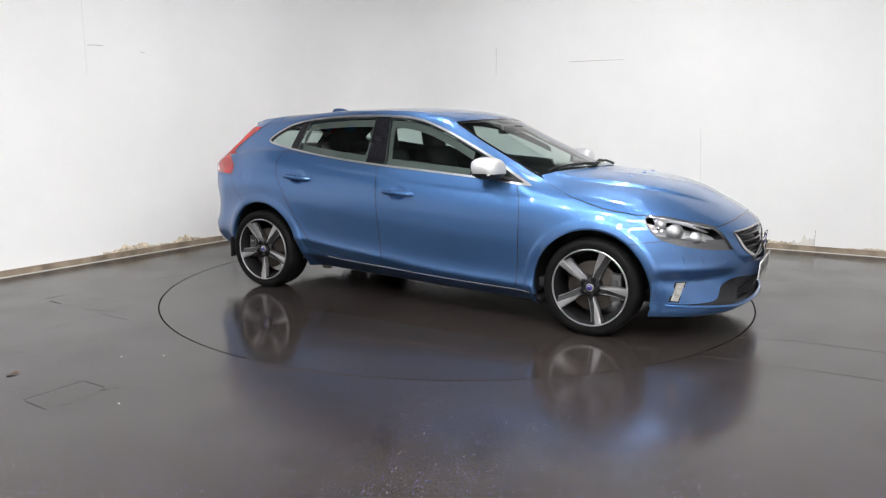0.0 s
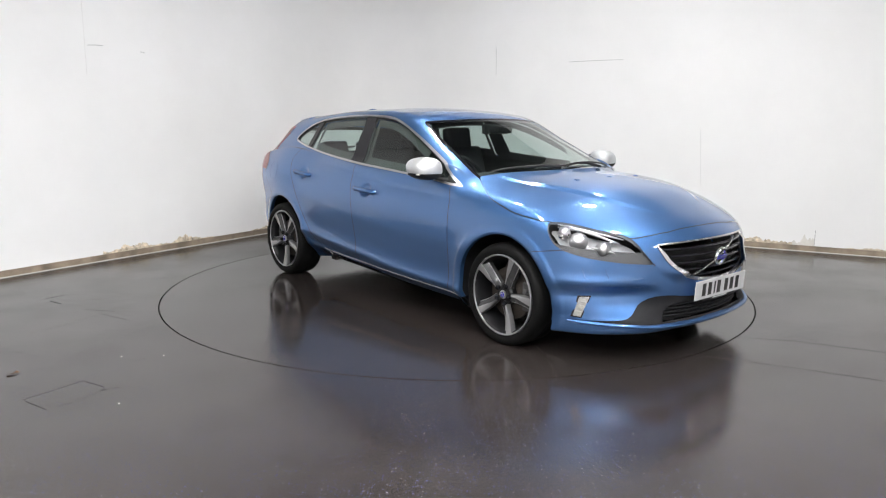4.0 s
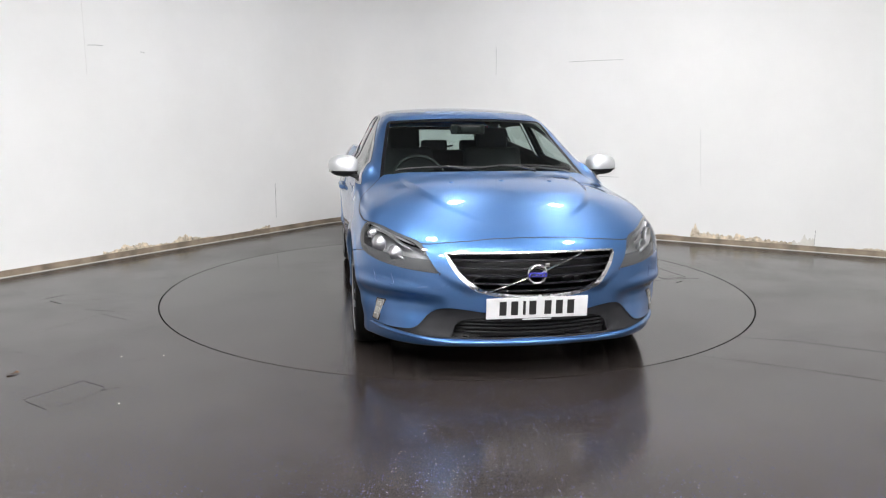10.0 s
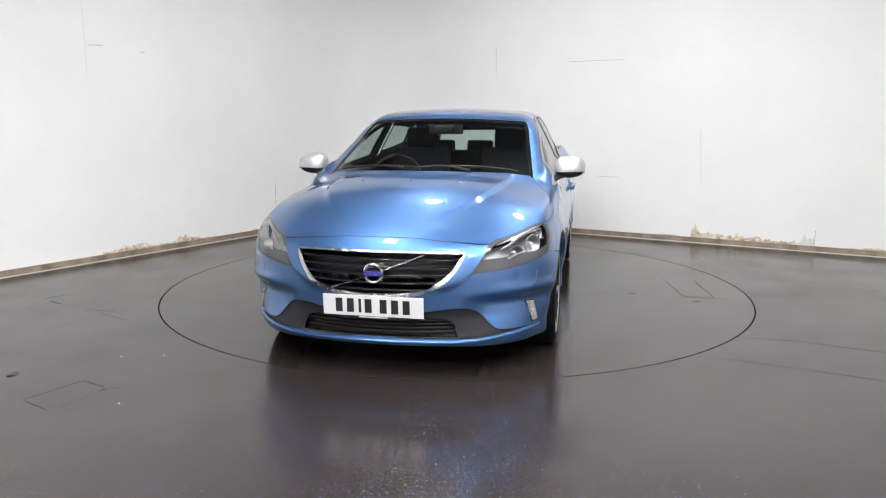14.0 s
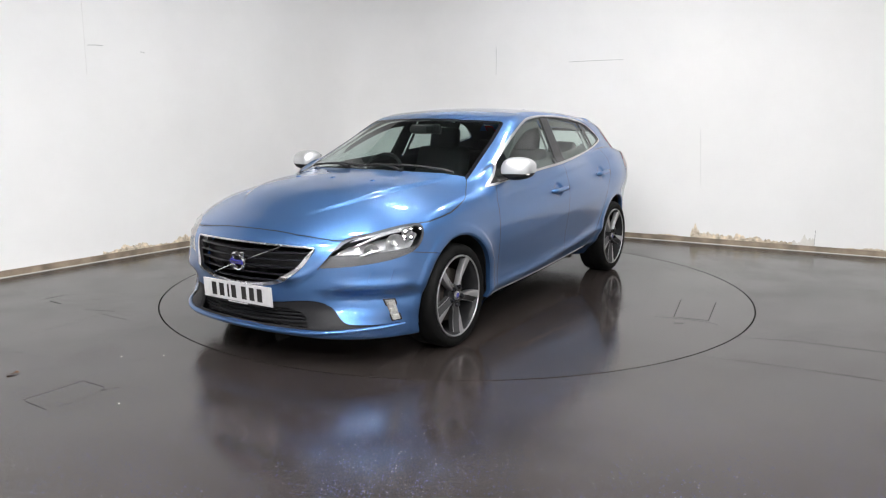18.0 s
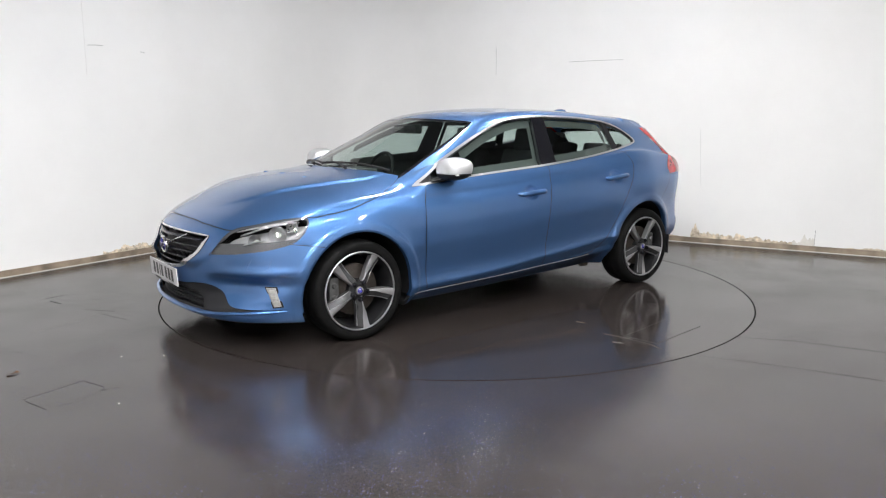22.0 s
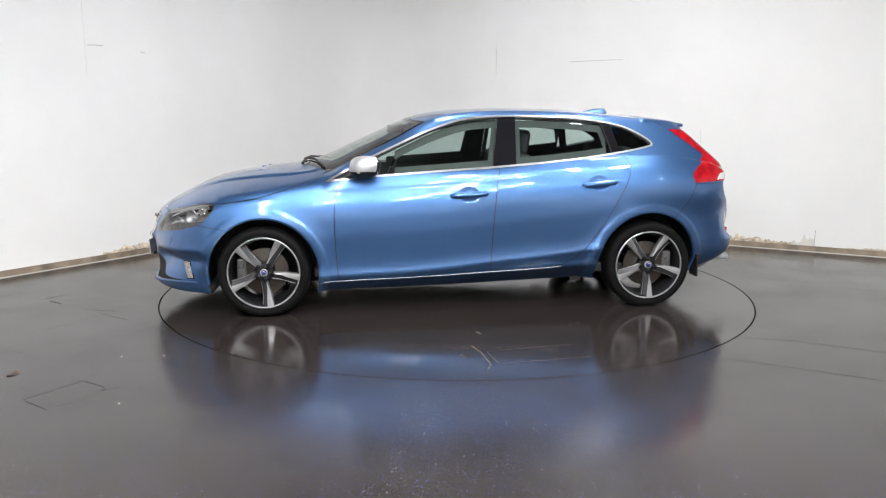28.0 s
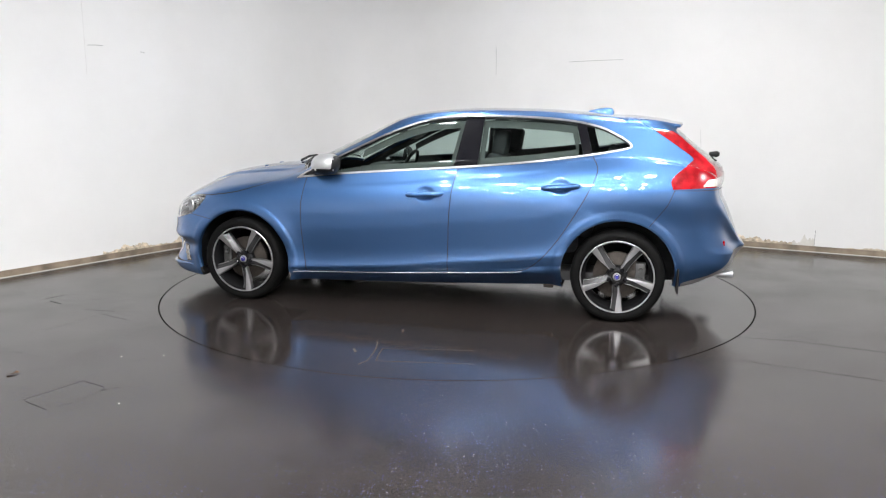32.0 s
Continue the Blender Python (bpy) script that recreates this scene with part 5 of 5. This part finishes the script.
def torn_patch(which, s0, s1, heights, material, proud, seed):
    """A ragged strip of bared plaster just above the skirting."""
    rnd = random.Random(seed)
    bm = bmesh.new()
    n = max(8, int((s1 - s0) / 0.010))
    drift = 0.0
    rows = []
    for k in range(n + 1):
        t = k / n
        h = float(np.interp(t, np.linspace(0, 1, len(heights)), heights))
        drift = 0.6 * drift + 0.4 * rnd.uniform(-1, 1)
        h = max(0.001, h * (0.75 + 0.75 * drift))
        p, inward, _ = along_wall(which, s0 + (s1 - s0) * t)
        lift = proud * (0.6 + 0.8 * rnd.random())
        rows.append((bm.verts.new(p + inward * 0.001 + Vector((0, 0, 0.057))), bm.verts.new(p + inward * (0.001 + lift) + Vector((0, 0, 0.057 + h * 0.5))), bm.verts.new(p + inward * 0.0012 + Vector((0, 0, 0.058 + h)))))
    for a, b in zip(rows, rows[1:]):
        bm.faces.new((a[0], b[0], b[1], a[1]))
        bm.faces.new((a[1], b[1], b[2], a[2]))
    bmesh.ops.recalc_face_normals(bm, faces=bm.faces[:])
    me = bpy.data.meshes.new("plaster_patch")
    bm.to_mesh(me)
    bm.free()
    me.materials.append(material)
    return tagged(new("plaster_patch", me), "torn strip of bared ochre plaster above the skirting", "wall damage", "plaster damage")


def seam_on_wall(which, s0, z0, s1, z1, wide, material, name, label):
    p, inward, _ = along_wall(which, s0)
    q, _, _ = along_wall(which, s1)
    a, b = p + inward * 0.0006 + Vector((0, 0, z0)), q + inward * 0.0006 + Vector((0, 0, z1))
    ob = new(name)
    bm = tube_bm([a, a * 0.5 + b * 0.5 + Vector((0, 0, wide * 0.6)), b], wide / 2, 5)
    me = bpy.data.meshes.new(name)
    bm.to_mesh(me)
    bm.free()
    me.materials.append(material)
    bpy.data.objects.remove(ob)
    return tagged(new(name, me), label, "wall mark", "wall marks")


SCUFF = simple("pale floor scuff", (0.06, 0.056, 0.054), 0.5)
DUST = simple("grey dust", (0.045, 0.042, 0.040), 0.6)
GREY_MARK = simple("grey scuff", (0.22, 0.22, 0.22), 0.8)
PALE_MARK = simple("pale filler seam", (0.70, 0.69, 0.68), 0.7)


def s_of(which, x, y):
    d = Vector((x, y, 0)) - CORNER
    return -d.dot(BACK) if which == "left" else d.dot(ALONG)


L0, R0 = "left", "right"
torn_patch(L0, s_of(L0, -2.15, 2.66), s_of(L0, -2.30, 2.42), [0.045, 0.02, 0.004], PLASTER, 0.003, 1)
torn_patch(L0, s_of(L0, -2.58, 1.97), s_of(L0, -2.98, 1.34), [0.006, 0.02, 0.065, 0.025, 0.012], PLASTER, 0.003, 2)
torn_patch(L0, s_of(L0, -2.98, 1.34), s_of(L0, -3.27, 0.90), [0.03, 0.06, 0.045, 0.055, 0.02, 0.03], PLASTER, 0.004, 3)
torn_patch(R0, s_of(R0, 2.22, 2.31), s_of(R0, 2.42, 2.21), [0.004, 0.016, 0.004], PLASTER, 0.003, 4)
torn_patch(R0, s_of(R0, 2.535, 2.15), s_of(R0, 2.60, 2.115), [0.05, 0.15, 0.10], PLASTER, 0.004, 5)
torn_patch(R0, s_of(R0, 2.60, 2.115), s_of(R0, 3.42, 1.69), [0.095, 0.06, 0.055, 0.065, 0.06, 0.05, 0.035, 0.02], PLASTER, 0.005, 6)
torn_patch(R0, s_of(R0, 3.42, 1.69), s_of(R0, 3.60, 1.595), [0.05, 0.10, 0.12], CAULK, 0.003, 7)
torn_patch(R0, s_of(R0, 3.85, 1.46), s_of(R0, 4.25, 1.25), [0.008, 0.02, 0.03, 0.02], PLASTER, 0.003, 8)
for which, x0, y0, z0, x1, y1, z1, wide, material in (
    (L0, -3.261, 0.902, 1.94, -3.183, 1.026, 1.947, 0.004, GREY_MARK), (L0, -2.981, 1.343, 1.917, -2.955, 1.38, 1.915, 0.004, GREY_MARK),
    (L0, -3.28, 0.88, 2.9, -3.28, 0.88, 1.67, 0.004, PALE_MARK), (L0, -2.09, 2.745, 0.56, -2.09, 2.745, 0.168, 0.004, GREY_MARK),
    (R0, 0.468, 3.228, 2.13, 0.47, 3.227, 1.805, 0.003, GREY_MARK), (R0, 1.272, 2.808, 1.940, 1.812, 2.526, 1.945, 0.004, GREY_MARK),
    (R0, 2.569, 2.132, 1.2, 2.60, 2.115, 0.608, 0.0015, GREY_MARK), (R0, 1.618, 2.628, 0.668, 1.818, 2.523, 0.668, 0.003, GREY_MARK),
    (R0, 3.60, 1.595, 0.22, 3.60, 1.595, 0.06, 0.004, GREY_MARK)):
    seam_on_wall(which, s_of(which, x0, y0), z0, s_of(which, x1, y1), z1, wide, material, "wall_scratch", "thin scratch in the white wall paint")


# ---- hatches and litter on the floor ----
def groove(points, parent, wide=0.006, material=None, name="joint"):
    bm = tube_bm([(x, y, 0.0002) for x, y in points], wide / 2, 6, 0.12)
    ob = part(name, bm, material or SEAM, parent)
    return ob


hatch = thing("floor_hatch", "square access hatch outlined by thin joints in the dark floor", "hatch")
groove([(-2.037, -2.541), (-1.957, -2.413), (-1.881, -2.276)], hatch, 0.007)
groove([(-1.878, -2.276), (-1.828, -2.307), (-1.732, -2.361)], hatch, 0.004)
groove([(-2.015, -2.555), (-1.943, -2.602), (-1.862, -2.654)], hatch, 0.005)
groove([(-1.824, -2.613), (-1.759, -2.505), (-1.696, -2.383)], hatch, 0.004, DUST)
groove([(-1.726, -2.415), (-1.712, -2.392)], hatch, 0.010)
groove([(-1.683, -2.375), (-1.648, -2.359)], hatch, 0.006, DUST)
crack = thing("floor_crack", "short dark crack in the floor covering", "crack")
groove([(-3.006, -0.59), (-2.961, -0.501), (-2.894, -0.409)], crack, 0.007)
groove([(-2.933, -0.639), (-2.809, -0.719)], crack, 0.010)
seams = thing("floor_seam", "faint long welded seams in the dark floor covering", "seam")
for line in ([(-2.617, -1.476), (-2.493, -1.243), (-2.386, -0.987)], [(-2.386, -0.987), (-2.16, -1.125)], [(-1.768, -1.971), (-1.677, -1.92)], [(-2.506, -1.841), (-2.448, -1.829)], [(-2.648, -0.58), (-2.595, -0.578)],
             [(1.385, -1.789), (1.63, -1.891), (1.907, -2.023), (2.196, -2.18)], [(3.149, -0.075), (3.327, -0.166)], [(1.711, -1.417), (2.026, -1.479), (2.467, -1.698)], [(-2.567, -0.872), (-2.332, -0.911)]):
    groove(line, seams, 0.005, SCUFF)
crumbs = thing("paint_crumb", "pale crumb of paint on the dark floor", "crumb", "floor crumbs")
part("flake", box_bm(-0.005, 0.005, -0.003, 0.003, 0.0, 0.003, 0.0008), CAULK, crumbs)
crumbs.matrix_basis = pose(*(-1.561, -2.579), 0, 0, 0, 20)
for (px, py), turn in (((-1.855, -1.895), 70), ((-1.627, -1.869), 130)):
    copy_thing(crumbs, pose(px, py, 0, 0, 0, turn))
leaf = tagged(new("dry_leaf", mesh_of("dry_leaf", [(-2.30, -2.20, 0.002), (-2.285, -2.165, 0.012), (-2.262, -2.17, 0.004), (-2.275, -2.195, 0.009), (-2.30, -2.225, 0.006), (-2.315, -2.21, 0.002)], [(0, 1, 3), (1, 2, 3), (0, 3, 4), (0, 4, 5)], BROWN, False)), "small dry brown leaf lying on the floor", "leaf")


groove([(-0.476, 1.664), (0.044, 1.754)], turntable, 0.006)
groove([(-0.52, 1.902), (0.014, 1.973)], turntable, 0.007)
groove([(0.044, 1.754), (0.034, 1.854), (0.014, 1.973)], turntable, 0.008)
groove([(0.113, 1.642), (0.079, 1.768), (0.06, 1.979), (0.087, 2.05)], turntable, 0.008, DUST)
groove([(0.206, 1.797), (0.175, 1.854)], turntable, 0.020, DUST)
groove([(0.043, 1.35), (0.023, 1.406)], turntable, 0.016, DUST)


# ---- motion ----
def heading(t):
    return -28.4655 - 5.027983 * t - 0.0134609 * t**2 + 0.00032973 * t**3


def motions():
    """The turntable turns steadily and carries the car."""
    times = [float(t) for t in range(0, 33)]
    walk(turntable, [(t, pose(0, 0, 0, 0, 0, heading(t))) for t in times])
    walk(car, [(t, pose(0, 0, 0, 0, 0, heading(t)) @ pose(0.0659, 0.0065, 0)) for t in times])


motions()
